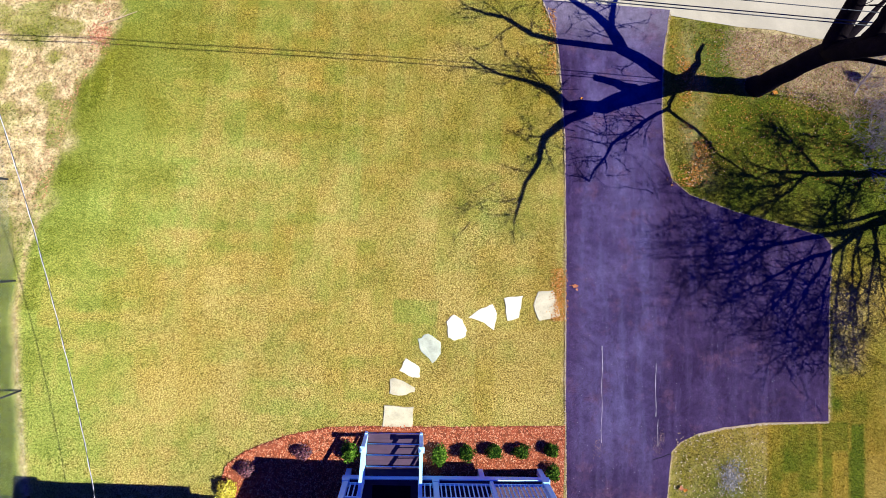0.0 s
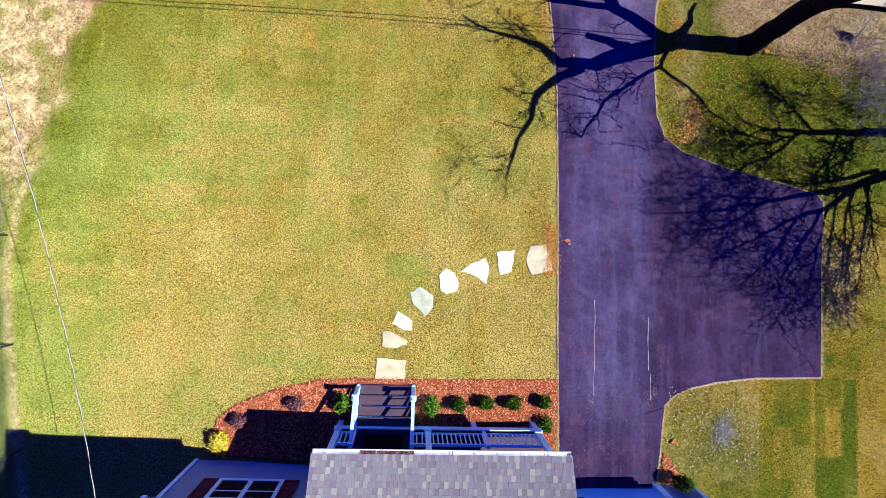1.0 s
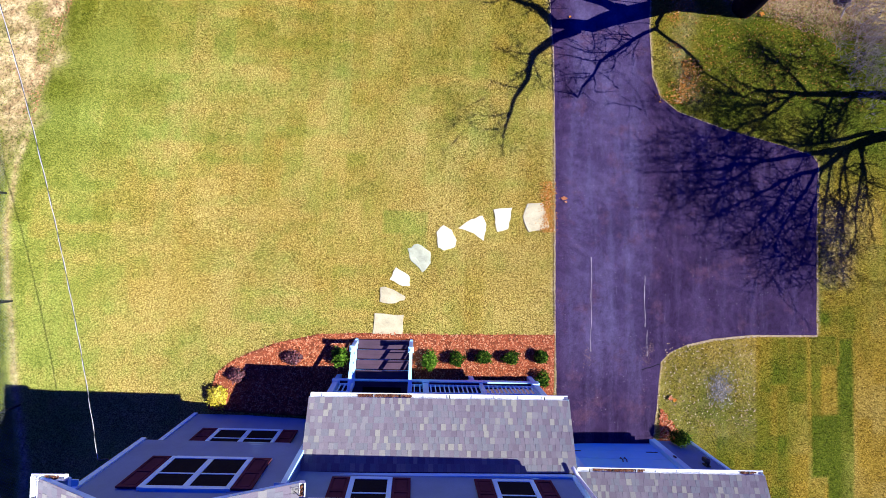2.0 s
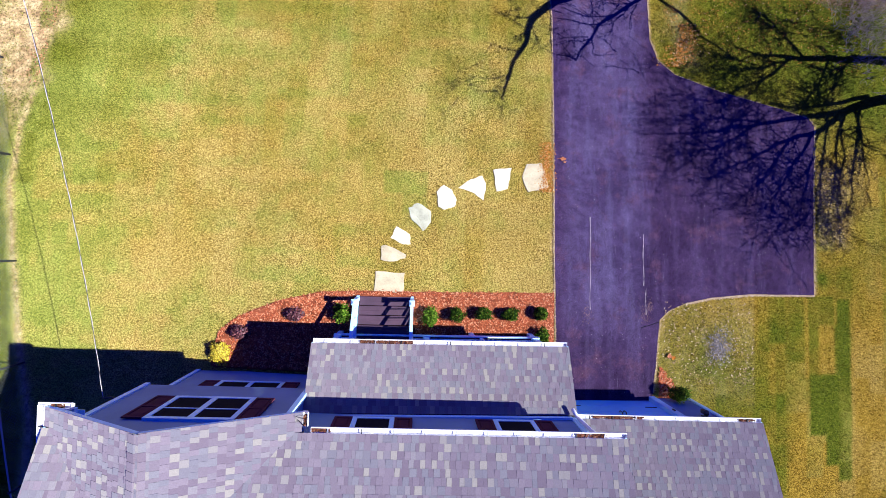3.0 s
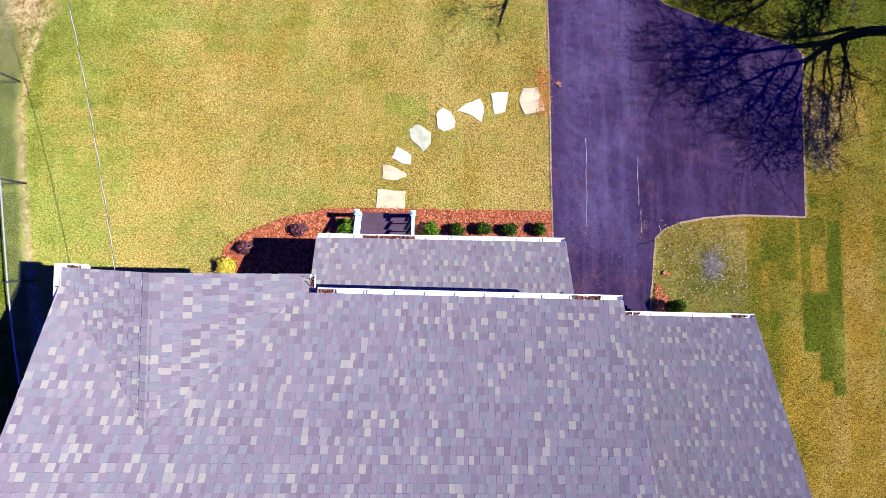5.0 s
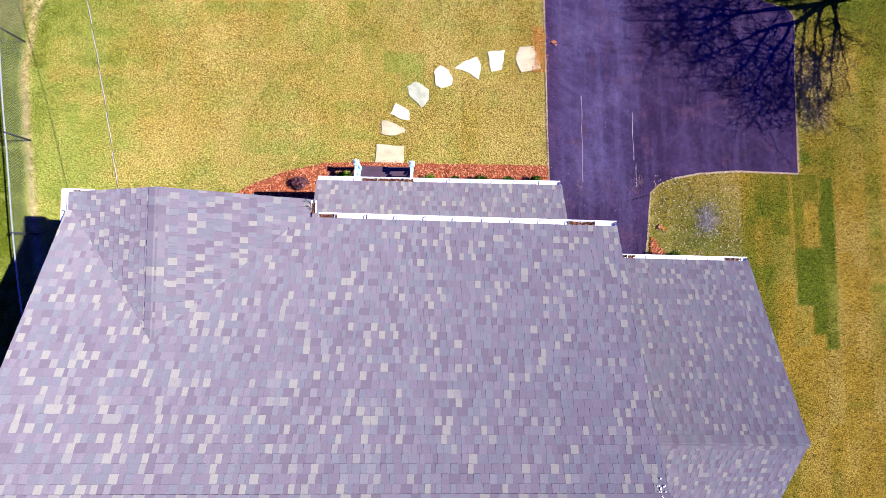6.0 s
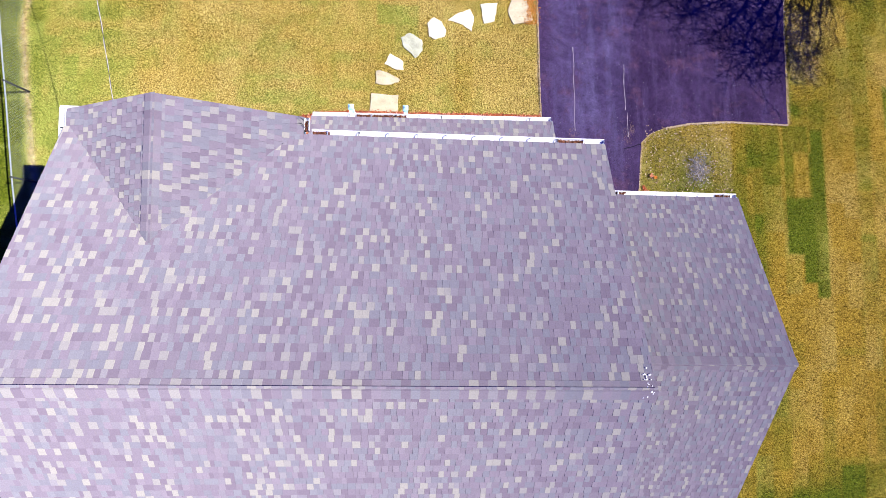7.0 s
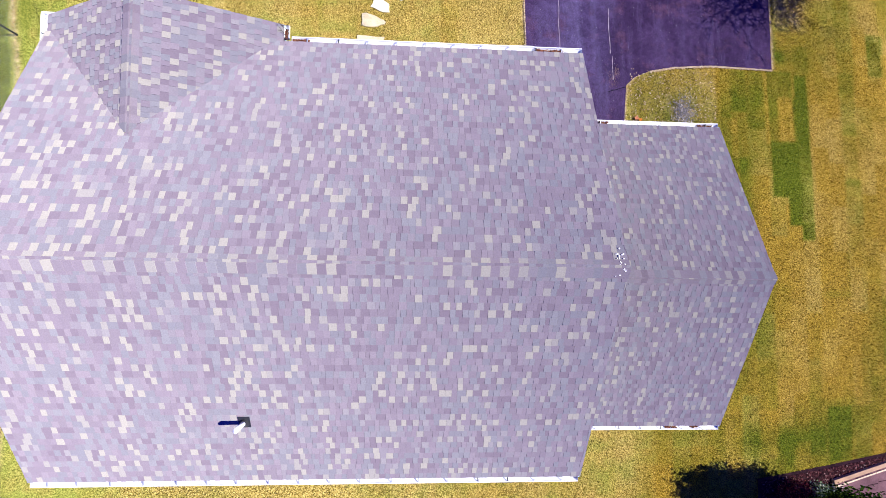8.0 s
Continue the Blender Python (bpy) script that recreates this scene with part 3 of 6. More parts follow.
def build_grass():
    rnd = np.random.RandomState(2)
    n = 950000
    x, y = rnd.uniform(-15.0, 18.0, n), rnd.uniform(-19.6, 8.6, n)
    green, ochre, bare = lawn_tone(x, y)
    keep = on_lawn(x, y) & (rnd.rand(n) > 0.85 * bare) & ~((x > -9) & (x < 4.3) & (y < -8.5) & (y > -15.5))
    x, y, green, ochre = x[keep], y[keep], green[keep], ochre[keep]
    n = len(x)
    a, lean = rnd.uniform(0, 2 * np.pi, n), rnd.uniform(0.012, 0.055, n)
    high, wide = rnd.uniform(0.02, 0.055, n), rnd.uniform(0.004, 0.012, n)
    z = ground_z(x, y) - 0.012
    c, s = np.cos(a), np.sin(a)
    co = np.empty((n, 3, 3))
    co[:, 0] = np.stack([x - s * wide, y + c * wide, z], 1)
    co[:, 1] = np.stack([x + s * wide, y - c * wide, z], 1)
    co[:, 2] = np.stack([x + c * lean, y + s * lean, z + high], 1)
    me = bpy.data.meshes.new("grass")
    me.vertices.add(3 * n)
    me.vertices.foreach_set("co", co.ravel())
    me.loops.add(3 * n)
    me.loops.foreach_set("vertex_index", np.arange(3 * n, dtype=np.int32))
    me.polygons.add(n)
    me.polygons.foreach_set("loop_start", np.arange(0, 3 * n, 3, dtype=np.int32))
    me.materials.append(BLADES)
    me.update(calc_edges=True)
    flat_attribute(me, "green", np.repeat(np.clip(green + 0.25 * (rnd.rand(n) - 0.5), 0, 1), 3))
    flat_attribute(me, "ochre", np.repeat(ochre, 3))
    tagged(new("grass", me), "short lawn grass, straw-coloured to fresh green", "grass", kind="stuff")


# ---- roofs and walls of the house ----
EXPOSURE, TABS = 0.143, (0.07, 0.095, 0.115, 0.135, 0.17)


def world_of(ob):
    return ob.matrix_basis if ob.parent is None else world_of(ob.parent) @ ob.matrix_parent_inverse @ ob.matrix_basis


def adopt(ob, parent):
    ob.parent = parent
    ob.matrix_parent_inverse = world_of(parent).inverted()
    return ob


def tab_verts(w, butt):
    """One shingle tab: u across, v up the slope, n out of the roof; the butt edge stands proud."""
    top, g = EXPOSURE + 0.02, 0.0011
    return [(g, -0.004, 0), (w - g, -0.004, 0), (w - g, top, 0), (g, top, 0), (g, -0.004, butt), (w - g, -0.004, butt), (w - g, top, 0.003), (g, top, 0.003)]


TAB_FACES = ((4, 5, 6, 7), (0, 1, 5, 4), (1, 2, 6, 5), (3, 0, 4, 7))


def shingle(roof, origin, u, v, width, length, near, singles, seed, keep=None):
    """Courses of laminated shingles on one slope: bands and raised teeth by turns. The tabs nearest to a place in the plan are pieces of their own, the rest one mesh."""
    rnd = random.Random(seed)
    origin, u, v = Vector(origin), Vector(u).normalized(), Vector(v).normalized()
    n = u.cross(v)
    if n.z < 0:
        n = -n
    tabs = []
    for k in range(int(length / EXPOSURE) + 1):
        a, tooth = -rnd.random() * 0.15, rnd.random() < 0.5
        while a < width:
            kind = rnd.choice((1, 1, 2, 2, 3)) if tooth else rnd.randrange(len(TABS))
            w = TABS[kind]
            a0, a1 = max(a, 0), min(a + w, width)
            if a1 - a0 > 0.008:
                at = origin + u * a0 + v * (k * EXPOSURE)
                mid = at + u * (a1 - a0) / 2 + v * 0.07
                if keep is None or keep(mid):
                    tabs.append(((mid.x - near[0]) ** 2 + (mid.y - near[1]) ** 2, at, kind if a1 - a0 > w - 1e-4 else None, a1 - a0, tooth))
            a += w
            tooth = not tooth if rnd.random() < 0.88 else tooth
    whole = sorted((t for t in tabs if t[2] is not None), key=lambda t: t[0])[:singles]
    chosen = {id(t) for t in whole}
    shared = {}
    turn = Matrix((u, v, n)).transposed()
    for t in whole:
        key = (t[2], t[4])
        if key not in shared:
            me = bpy.data.meshes.new("shingle")
            me.from_pydata(tab_verts(TABS[t[2]], BUTT[t[4]]), [], TAB_FACES)
            me.materials.append(TOOTH if t[4] else BAND)
            shared[key] = me
        ob = new("shingle", shared[key])
        m = turn.to_4x4()
        m.translation = t[1]
        ob.matrix_basis = m
        adopt(ob, roof)
    verts, faces, slots = [], [], []
    for t in tabs:
        if id(t) in chosen:
            continue
        i = len(verts)
        verts += [t[1] + u * p[0] + v * p[1] + n * p[2] for p in tab_verts(t[3], BUTT[t[4]])]
        faces += [tuple(i + k for k in f) for f in TAB_FACES]
        slots += [int(t[4])] * len(TAB_FACES)
    field = obj("shingle_field", verts, faces, BAND)
    field.data.materials.append(TOOTH)
    field.data.polygons.foreach_set("material_index", slots)
    tagged(adopt(field, roof), "mauve and blue-grey asphalt shingles, some cream", kind="stuff")


BUTT = {False: 0.005, True: 0.011}


def ridge_caps(roof, a, b, slope_l, slope_r, seed):
    """Folded caps along a ridge from a to b, each lapped over the one before."""
    a, b = Vector(a), Vector(b)
    d = (b - a).normalized()
    count = int((b - a).length / 0.15)
    side = Vector((-d.y, d.x, 0))
    for i in range(count):
        p = a + d * (0.15 * i)
        q = p + d * 0.17
        verts = []
        for c, lift in ((p, 0.027), (q, 0.014)):
            for w, s in ((-0.15, slope_l), (0, 0), (0.15, slope_r)):
                verts.append(c + side * w + Vector((0, 0, lift - abs(w) * s - (0.014 if w else 0))))
        verts += [v - Vector((0, 0, 0.022)) for v in verts[:3]]
        adopt(obj("ridge_cap", verts, [(0, 1, 4, 3), (1, 2, 5, 4), (6, 7, 1, 0), (7, 8, 2, 1)], TOOTH if i % 2 else BAND), roof)


def slab(bm, corners, thick):
    """A roof deck: four corners, thickened downwards."""
    top = [bm.verts.new(c) for c in corners]
    low = [bm.verts.new((c[0], c[1], c[2] - thick)) for c in corners]
    bm.faces.new(top)
    bm.faces.new(low[::-1])
    for i in range(len(top)):
        j = (i + 1) % len(top)
        bm.faces.new((top[i], low[i], low[j], top[j]))


def gutter(parent, a, b, out, leaves=(), name="gutter"):
    """An open white trough from a to b, its outer side towards out, with hanger straps and dead leaves."""
    a, b, out = Vector(a), Vector(b), Vector(out)
    d = (b - a).normalized()
    prof = ((0, 0.0), (0, -0.11), (0.085, -0.11), (0.125, -0.03), (0.125, 0.0), (0.108, 0.0), (0.108, -0.02), (0.078, -0.085), (0.014, -0.085), (0.014, 0.0))
    bm = bmesh.new()
    rings = [[bm.verts.new(e + out * w + Vector((0, 0, h))) for w, h in prof] for e in (a, b)]
    k = len(prof)
    for i in range(k):
        bm.faces.new((rings[0][i], rings[0][(i + 1) % k], rings[1][(i + 1) % k], rings[1][i]))
    for e in (a, b):
        vs = [bm.verts.new(e + out * w + Vector((0, 0, h))) for w, h in prof[:5]]
        bm.faces.new(vs)
    trough = adopt(part(name, bm, GUTTER, None, "white aluminium gutter"), parent)
    length, x = (b - a).length, 0.3
    while x < length:
        p = a + d * x
        bm = bmesh.new()
        beam(bm, p + out * 0.002 + Vector((0, 0, -0.012)), p + out * 0.12 + d * 0.012 + Vector((0, 0, -0.008)), 0.022, 0.012)
        adopt(part("hanger", bm, BLACK if random.random() < 0.35 else STEEL), trough)
        x += 0.58 + random.uniform(-0.05, 0.05)
    rnd = np.random.RandomState(int(length * 100))
    verts, faces = [], []
    for s, e in leaves:
        for _ in range(int((e - s) * 160)):
            p = a + d * rnd.uniform(s, e) + out * rnd.uniform(0.03, 0.085)
            chip(verts, faces, (p.x, p.y, p.z - rnd.uniform(0.03, 0.08)), rnd, 0.022, 0.012)
    if verts:
        tagged(adopt(obj("gutter_leaves", verts, faces, DEAD), trough), "dead brown leaves lying in the gutter", kind="stuff")
    return trough


def wall(parent, p0, p1, z0, z1, out, openings=(), top=None, name="wall", mat=None):
    """A clapboard wall from p0 to p1 in the plan. openings: (from, to, low, high) along it; top(a): the gable line."""
    p0, p1, out = Vector((*p0, 0)), Vector((*p1, 0)), Vector((*out, 0))
    d = (p1 - p0).normalized()
    length = (p1 - p0).length
    verts, faces = [], []

    def course(low_span, high_span, low, high):
        i = len(verts)
        for (a, b), near_far, h in ((low_span, (-0.14, 0.022), low), (high_span, (-0.14, 0.006), high)):
            for along in (a, b):
                for w in near_far:
                    verts.append(p0 + d * along + out * w + Vector((0, 0, h)))
        faces.extend([(i, i + 2, i + 6, i + 4), (i + 1, i + 5, i + 7, i + 3), (i, i + 4, i + 5, i + 1), (i + 2, i + 3, i + 7, i + 6), (i, i + 1, i + 3, i + 2), (i + 4, i + 6, i + 7, i + 5)])

    def reach(z):
        if not top:
            return (0.0, length)
        inside = [a for a in np.linspace(0, length, 400) if top(a) >= z]
        return (inside[0], inside[-1]) if inside else None

    z = z0
    while z < z1 - 0.01:
        high = min(z + 0.125, z1)
        low_span, high_span = reach(z), reach(high)
        if not (low_span and high_span):
            break
        spans = [(low_span, high_span)]
        for a0, a1, low, up in openings:
            if low < high - 0.005 and up > z + 0.005:
                spans = [s for lo, hi in spans for s in (((lo[0], min(lo[1], a0)), (hi[0], min(hi[1], a0))), ((max(lo[0], a1), lo[1]), (max(hi[0], a1), hi[1]))) if s[0][1] - s[0][0] > 0.01]
        for lo, hi in spans:
            course(lo, hi, z, high)
        z += 0.125
    bm = bmesh.new()
    rings = [bm.verts.new(v) for v in verts]
    for f in faces:
        bm.faces.new([rings[k] for k in f])
    bmesh.ops.remove_doubles(bm, verts=bm.verts, dist=0.001)
    return adopt(part(name, bm, mat or SIDING), parent)


def window(parent, x0, x1, z0, z1, y, lights=1, shutters=0.38, rail=0.56):
    """A white window in a wall that faces +y: frame, mullion, meeting rails, panes and a pair of shutters."""
    bm = bmesh.new()
    for dims in ((x0 - 0.05, x0 + 0.05, z0 - 0.05, z1 + 0.05), (x1 - 0.05, x1 + 0.05, z0 - 0.05, z1 + 0.05), (x0 + 0.05, x1 - 0.05, z0 - 0.06, z0 + 0.05), (x0 + 0.05, x1 - 0.05, z1 - 0.05, z1 + 0.06)):
        box(bm, dims[0], dims[1], y - 0.1, y + 0.05, dims[2], dims[3])
    frame_ob = adopt(part("window", bm, SHADED_WHITE, None, "white-framed sash window"), parent)
    w = (x1 - x0) / lights
    for i in range(1, lights):
        bm = box(bmesh.new(), x0 + i * w - 0.06, x0 + i * w + 0.06, y - 0.08, y + 0.048, z0 + 0.05, z1 - 0.05)
        adopt(part("mullion", bm, SHADED_WHITE), frame_ob)
    for i in range(lights):
        a, b = x0 + i * w + 0.055, x0 + (i + 1) * w - 0.055
        zm = z0 + rail * (z1 - z0)
        adopt(part("meeting_rail", box(bmesh.new(), a, b, y - 0.0, y + 0.046, zm - 0.022, zm + 0.022), SHADED_WHITE), frame_ob)
        for low, high in ((z0 + 0.05, zm - 0.022), (zm + 0.022, z1 - 0.05)):
            adopt(part("pane", box(bmesh.new(), a, b, y + 0.024, y + 0.030, low, high), GLASS), frame_ob)
    # dark sheets added over the panes to keep lawn reflections out
    for i in range(lights):
        adopt(part("reflection_sheet", box(bmesh.new(), x0 + i * w + 0.052, x0 + (i + 1) * w - 0.052, y + 0.034, y + 0.037, z0 + 0.05, z1 - 0.05), REFLECTION_SHEET, None, "dark sheet added over the glass against reflections"), frame_ob)
    # near-black sheet behind the panes, standing in for the unlit room
    adopt(part("unlit_room_sheet", box(bmesh.new(), x0 + 0.05, x1 - 0.05, y - 0.05, y - 0.03, z0 + 0.05, z1 - 0.05), DARK), frame_ob)
    if shutters:
        for a, b in ((x0 - 0.06 - shutters, x0 - 0.06), (x1 + 0.06, x1 + 0.06 + shutters)):
            bm = bmesh.new()
            for q in ((a, a + 0.05, z0 - 0.03, z1 + 0.03), (b - 0.05, b, z0 - 0.03, z1 + 0.03), (a + 0.05, b - 0.05, z0 - 0.03, z0 + 0.05), (a + 0.05, b - 0.05, z1 - 0.05, z1 + 0.03), (a + 0.05, b - 0.05, (z0 + z1) / 2 - 0.04, (z0 + z1) / 2 + 0.04)):
                box(bm, q[0], q[1], y + 0.022, y + 0.052, q[2], q[3])
            box(bm, a + 0.05, b - 0.05, y + 0.022, y + 0.034, z0, z1)
            zc = (z0 + z1) / 2
            for low, high in ((z0 + 0.075, zc - 0.065), (zc + 0.065, z1 - 0.075)):
                box(bm, a + 0.075, b - 0.075, y + 0.03, y + 0.046, low, high, 0.01)
            adopt(part("shutter", bm, SHUTTER, None, "dark red panelled shutter"), parent)


RIDGE_Y, RIDGE_Z, EAVE_Z, FRONT_Y, BACK_Y = -12.0, 8.78, 6.50, -7.56, -16.2
WEST, EAST = -6.06, 4.55
WING_X, WING_Z, WING_Y = -3.89, 7.63, -7.205
WING_WEST, WING_EAST = -6.07, -1.56
WING_EAVE = 6.44
GAR_EAST, GAR_Y, GAR_BACK, GAR_RIDGE_Y, GAR_RIDGE_Z, GAR_EAVE = 9.34, -8.17, -16.13, -12.17, 5.70, 3.60


def build_house():
    house = empty("house", (-0.7, -11.9, 1.3))
    tagged(house, "blue-grey clapboard two-storey house with mauve shingle roofs", "house")
    # walls: cross gable at the front, jettied over the lower storey
    wx0, wx1 = -5.62, -1.95
    low_x, low_z, mid_z, wing_y, low_y = -5.64, 0.7, 3.92, -7.48, -7.85
    wall(house, (low_x, low_y), (wx1, low_y), 1.1, mid_z, (0, 1), ((1.14, 2.69, 2.26, 3.33),))
    gable = lambda a: 6.42 + (WING_Z - 0.14 - 6.42) * (1 - abs(a + wx0 - WING_X) / 2.2)
    wall(house, (wx0, wing_y), (wx1, wing_y), mid_z, 7.6, (0, 1), ((1.15, 2.72, 4.88, 6.2),), gable)
    wall(house, (wx0, -8.6), (wx0, wing_y), mid_z, 6.6, (-1, 0))
    wall(house, (low_x, -8.6), (low_x, low_y), 1.1, mid_z, (-1, 0))
    adopt(part("foundation", box(bmesh.new(), low_x + 0.03, wx1, -8.6, low_y - 0.04, 0.4, 1.1), PLINTH, None, "dark concrete foundation"), house)
    wall(house, (wx1, -8.0), (wx1, wing_y), low_z, 6.6, (1, 0))
    wall(house, (wx1, -7.83), (4.15, -7.83), low_z, 6.45, (0, 1), ((1.24, 1.99, 4.92, 6.1), (4.28, 5.05, 4.92, 6.1)))
    side = lambda a: EAVE_Z - 0.1 + (RIDGE_Z - EAVE_Z) * (1 - abs(a + 15.85 + RIDGE_Y) / 4.35)
    wall(house, (4.15, -15.85), (4.15, -7.83), low_z, 8.7, (1, 0), (), side)
    wall(house, (wx0, -15.85), (wx0, -7.9), low_z, 8.7, (-1, 0), (), side)
    wall(house, (wx0, -15.85), (4.15, -15.85), low_z, 6.45, (0, -1))
    bm = box(bmesh.new(), wx0, wx1, -8.6, wing_y, mid_z - 0.05, mid_z - 0.002)
    adopt(part("overhang_soffit", bm, SIDING), house)
    for x, y, z0, z1 in ((low_x, low_y, 1.08, mid_z - 0.05), (wx0, wing_y, mid_z - 0.05, 6.5), (wx1, wing_y, 1.67, 6.5), (4.15, -7.83, low_z, 6.4), (4.15, -15.85, low_z, 6.4), (wx0, -15.85, low_z, 6.4)):
        adopt(part("corner_board", box(bmesh.new(), x - 0.055, x + 0.055, y - 0.055, y + 0.055, z0, z1, 0.006), SHADED_WHITE, None, "white corner board"), house)
    window(house, -4.51, -2.94, 2.30, 3.28, low_y + 0.02, 2, rail=0.6)
    window(house, -4.47, -2.90, 4.90, 6.18, wing_y + 0.02, 2)
    window(house, -0.73, 0.06, 4.93, 6.08, -7.81, 1)
    window(house, 2.31, 3.12, 4.93, 6.08, -7.81, 1)
    # main roof
    bm = bmesh.new()
    sl = (RIDGE_Z - EAVE_Z) / (FRONT_Y - RIDGE_Y)
    sb = (RIDGE_Z - EAVE_Z) / (RIDGE_Y - BACK_Y)
    slab(bm, ((WEST, FRONT_Y, EAVE_Z), (EAST, FRONT_Y, EAVE_Z), (EAST, RIDGE_Y, RIDGE_Z), (WEST, RIDGE_Y, RIDGE_Z)), 0.09)
    slab(bm, ((EAST, BACK_Y, EAVE_Z), (WEST, BACK_Y, EAVE_Z), (WEST, RIDGE_Y, RIDGE_Z), (EAST, RIDGE_Y, RIDGE_Z)), 0.09)
    main = adopt(part("main_roof", bm, FELT, None, "gable roof of mauve-grey shingles"), house)
    shingle(main, (WEST - 0.04, FRONT_Y + 0.02, EAVE_Z - 0.01), (1, 0, 0), (0, -1, sl), EAST - WEST + 0.08, math.hypot(FRONT_Y - RIDGE_Y, RIDGE_Z - EAVE_Z) - 0.05, (0.5, -10.6), 160, 31)
    shingle(main, (WEST - 0.04, BACK_Y - 0.02, EAVE_Z - 0.01), (1, 0, 0), (0, 1, sb), EAST - WEST + 0.08, math.hypot(RIDGE_Y - BACK_Y, RIDGE_Z - EAVE_Z) - 0.05, (0.8, -12.6), 140, 32)
    ridge_caps(main, (EAST + 0.05, RIDGE_Y, RIDGE_Z + 0.01), (WEST - 0.05, RIDGE_Y, RIDGE_Z + 0.01), sl, sb, 5)
    # cross gable roof
    ws, we = (WING_Z - WING_EAVE) / (WING_X - WING_WEST), (WING_Z - WING_EAVE) / (WING_EAST - WING_X)
    far_y = -9.9
    bm = bmesh.new()
    for e in (WING_WEST, WING_EAST):
        slab(bm, ((e, WING_Y, WING_EAVE), (WING_X, WING_Y, WING_Z), (WING_X, far_y, WING_Z), (e, far_y, WING_EAVE)), 0.09)
    wing = adopt(part("cross_gable_roof", bm, FELT, None, "front cross gable of mauve-grey shingles"), house)
    over = lambda p: p.z > EAVE_Z + sl * (FRONT_Y - p.y) - 0.04
    shingle(wing, (WING_WEST - 0.02, far_y, WING_EAVE - 0.01), (0, 1, 0), (1, 0, ws), WING_Y - far_y + 0.03, math.hypot(WING_X - WING_WEST, WING_Z - WING_EAVE) - 0.05, (-4, -8.6), 90, 33, over)
    shingle(wing, (WING_EAST + 0.02, far_y, WING_EAVE - 0.01), (0, 1, 0), (-1, 0, we), WING_Y - far_y + 0.03, math.hypot(WING_EAST - WING_X, WING_Z - WING_EAVE) - 0.05, (-3, -8.6), 90, 34, over)
    ridge_caps(wing, (WING_X, WING_Y + 0.02, WING_Z + 0.01), (WING_X, far_y + 0.12, WING_Z + 0.01), ws, we, 6)
    for e in (WING_WEST - 0.02, WING_EAST + 0.02):
        bm = bmesh.new()
        beam(bm, (e, WING_Y + 0.006, WING_EAVE - 0.08), (WING_X, WING_Y + 0.006, WING_Z - 0.08), 0.02, 0.09)
        adopt(part("rake_board", bm, SHADED_WHITE, None, "white rake board"), house)
    for x in (WEST - 0.012, EAST + 0.012):
        for y, s in ((FRONT_Y, 1), (BACK_Y, -1)):
            bm = bmesh.new()
            beam(bm, (x, y, EAVE_Z - 0.09), (x, RIDGE_Y, RIDGE_Z - 0.09), 0.025, 0.16)
            adopt(part("rake_board", bm, SHADED_WHITE, None, "white rake board"), house)
    # garage
    gs = (GAR_RIDGE_Z - GAR_EAVE) / (GAR_Y - GAR_RIDGE_Y)
    gb = (GAR_RIDGE_Z - GAR_EAVE) / (GAR_RIDGE_Y - GAR_BACK)
    bm = bmesh.new()
    slab(bm, ((4.16, GAR_Y, GAR_EAVE), (GAR_EAST, GAR_Y, GAR_EAVE), (GAR_EAST, GAR_RIDGE_Y, GAR_RIDGE_Z), (4.16, GAR_RIDGE_Y, GAR_RIDGE_Z)), 0.09)
    slab(bm, ((GAR_EAST, GAR_BACK, GAR_EAVE), (4.16, GAR_BACK, GAR_EAVE), (4.16, GAR_RIDGE_Y, GAR_RIDGE_Z), (GAR_EAST, GAR_RIDGE_Y, GAR_RIDGE_Z)), 0.09)
    groof = adopt(part("garage_roof", bm, FELT, None, "lower garage roof of mauve-grey shingles"), house)
    shingle(groof, (4.17, GAR_Y + 0.02, GAR_EAVE - 0.01), (1, 0, 0), (0, -1, gs), GAR_EAST - 4.17 + 0.04, math.hypot(GAR_Y - GAR_RIDGE_Y, GAR_RIDGE_Z - GAR_EAVE) - 0.05, (5.5, -11.5), 150, 35)
    shingle(groof, (4.17, GAR_BACK - 0.02, GAR_EAVE - 0.01), (1, 0, 0), (0, 1, gb), GAR_EAST - 4.17 + 0.04, math.hypot(GAR_RIDGE_Y - GAR_BACK, GAR_RIDGE_Z - GAR_EAVE) - 0.05, (5.5, -12.8), 140, 36)
    ridge_caps(groof, (GAR_EAST + 0.04, GAR_RIDGE_Y, GAR_RIDGE_Z + 0.01), (4.2, GAR_RIDGE_Y, GAR_RIDGE_Z + 0.01), gs, gb, 7)
    for y in (GAR_Y, GAR_BACK):
        bm = bmesh.new()
        beam(bm, (GAR_EAST + 0.012, y, GAR_EAVE - 0.09), (GAR_EAST + 0.012, GAR_RIDGE_Y, GAR_RIDGE_Z - 0.09), 0.025, 0.16)
        adopt(part("rake_board", bm, SHADED_WHITE, None, "white rake board"), house)
    gside = lambda a: GAR_EAVE - 0.1 + (GAR_RIDGE_Z - GAR_EAVE) * (1 - abs(a - 15.8 - GAR_RIDGE_Y) / 4.0)
    wall(house, (4.15, -8.4), (8.95, -8.4), 0.5, 3.55, (0, 1), ((0.87, 3.58, 0.4, 3.12),))
    wall(house, (8.95, -15.8), (8.95, -8.4), 0.5, 5.6, (1, 0), (), gside)
    wall(house, (4.15, -15.8), (8.95, -15.8), 0.5, 3.55, (0, -1))
    adopt(part("corner_board", box(bmesh.new(), 8.9, 9.01, -8.45, -8.34, 0.5, 3.5, 0.006), SHADED_WHITE, None, "white corner board"), house)
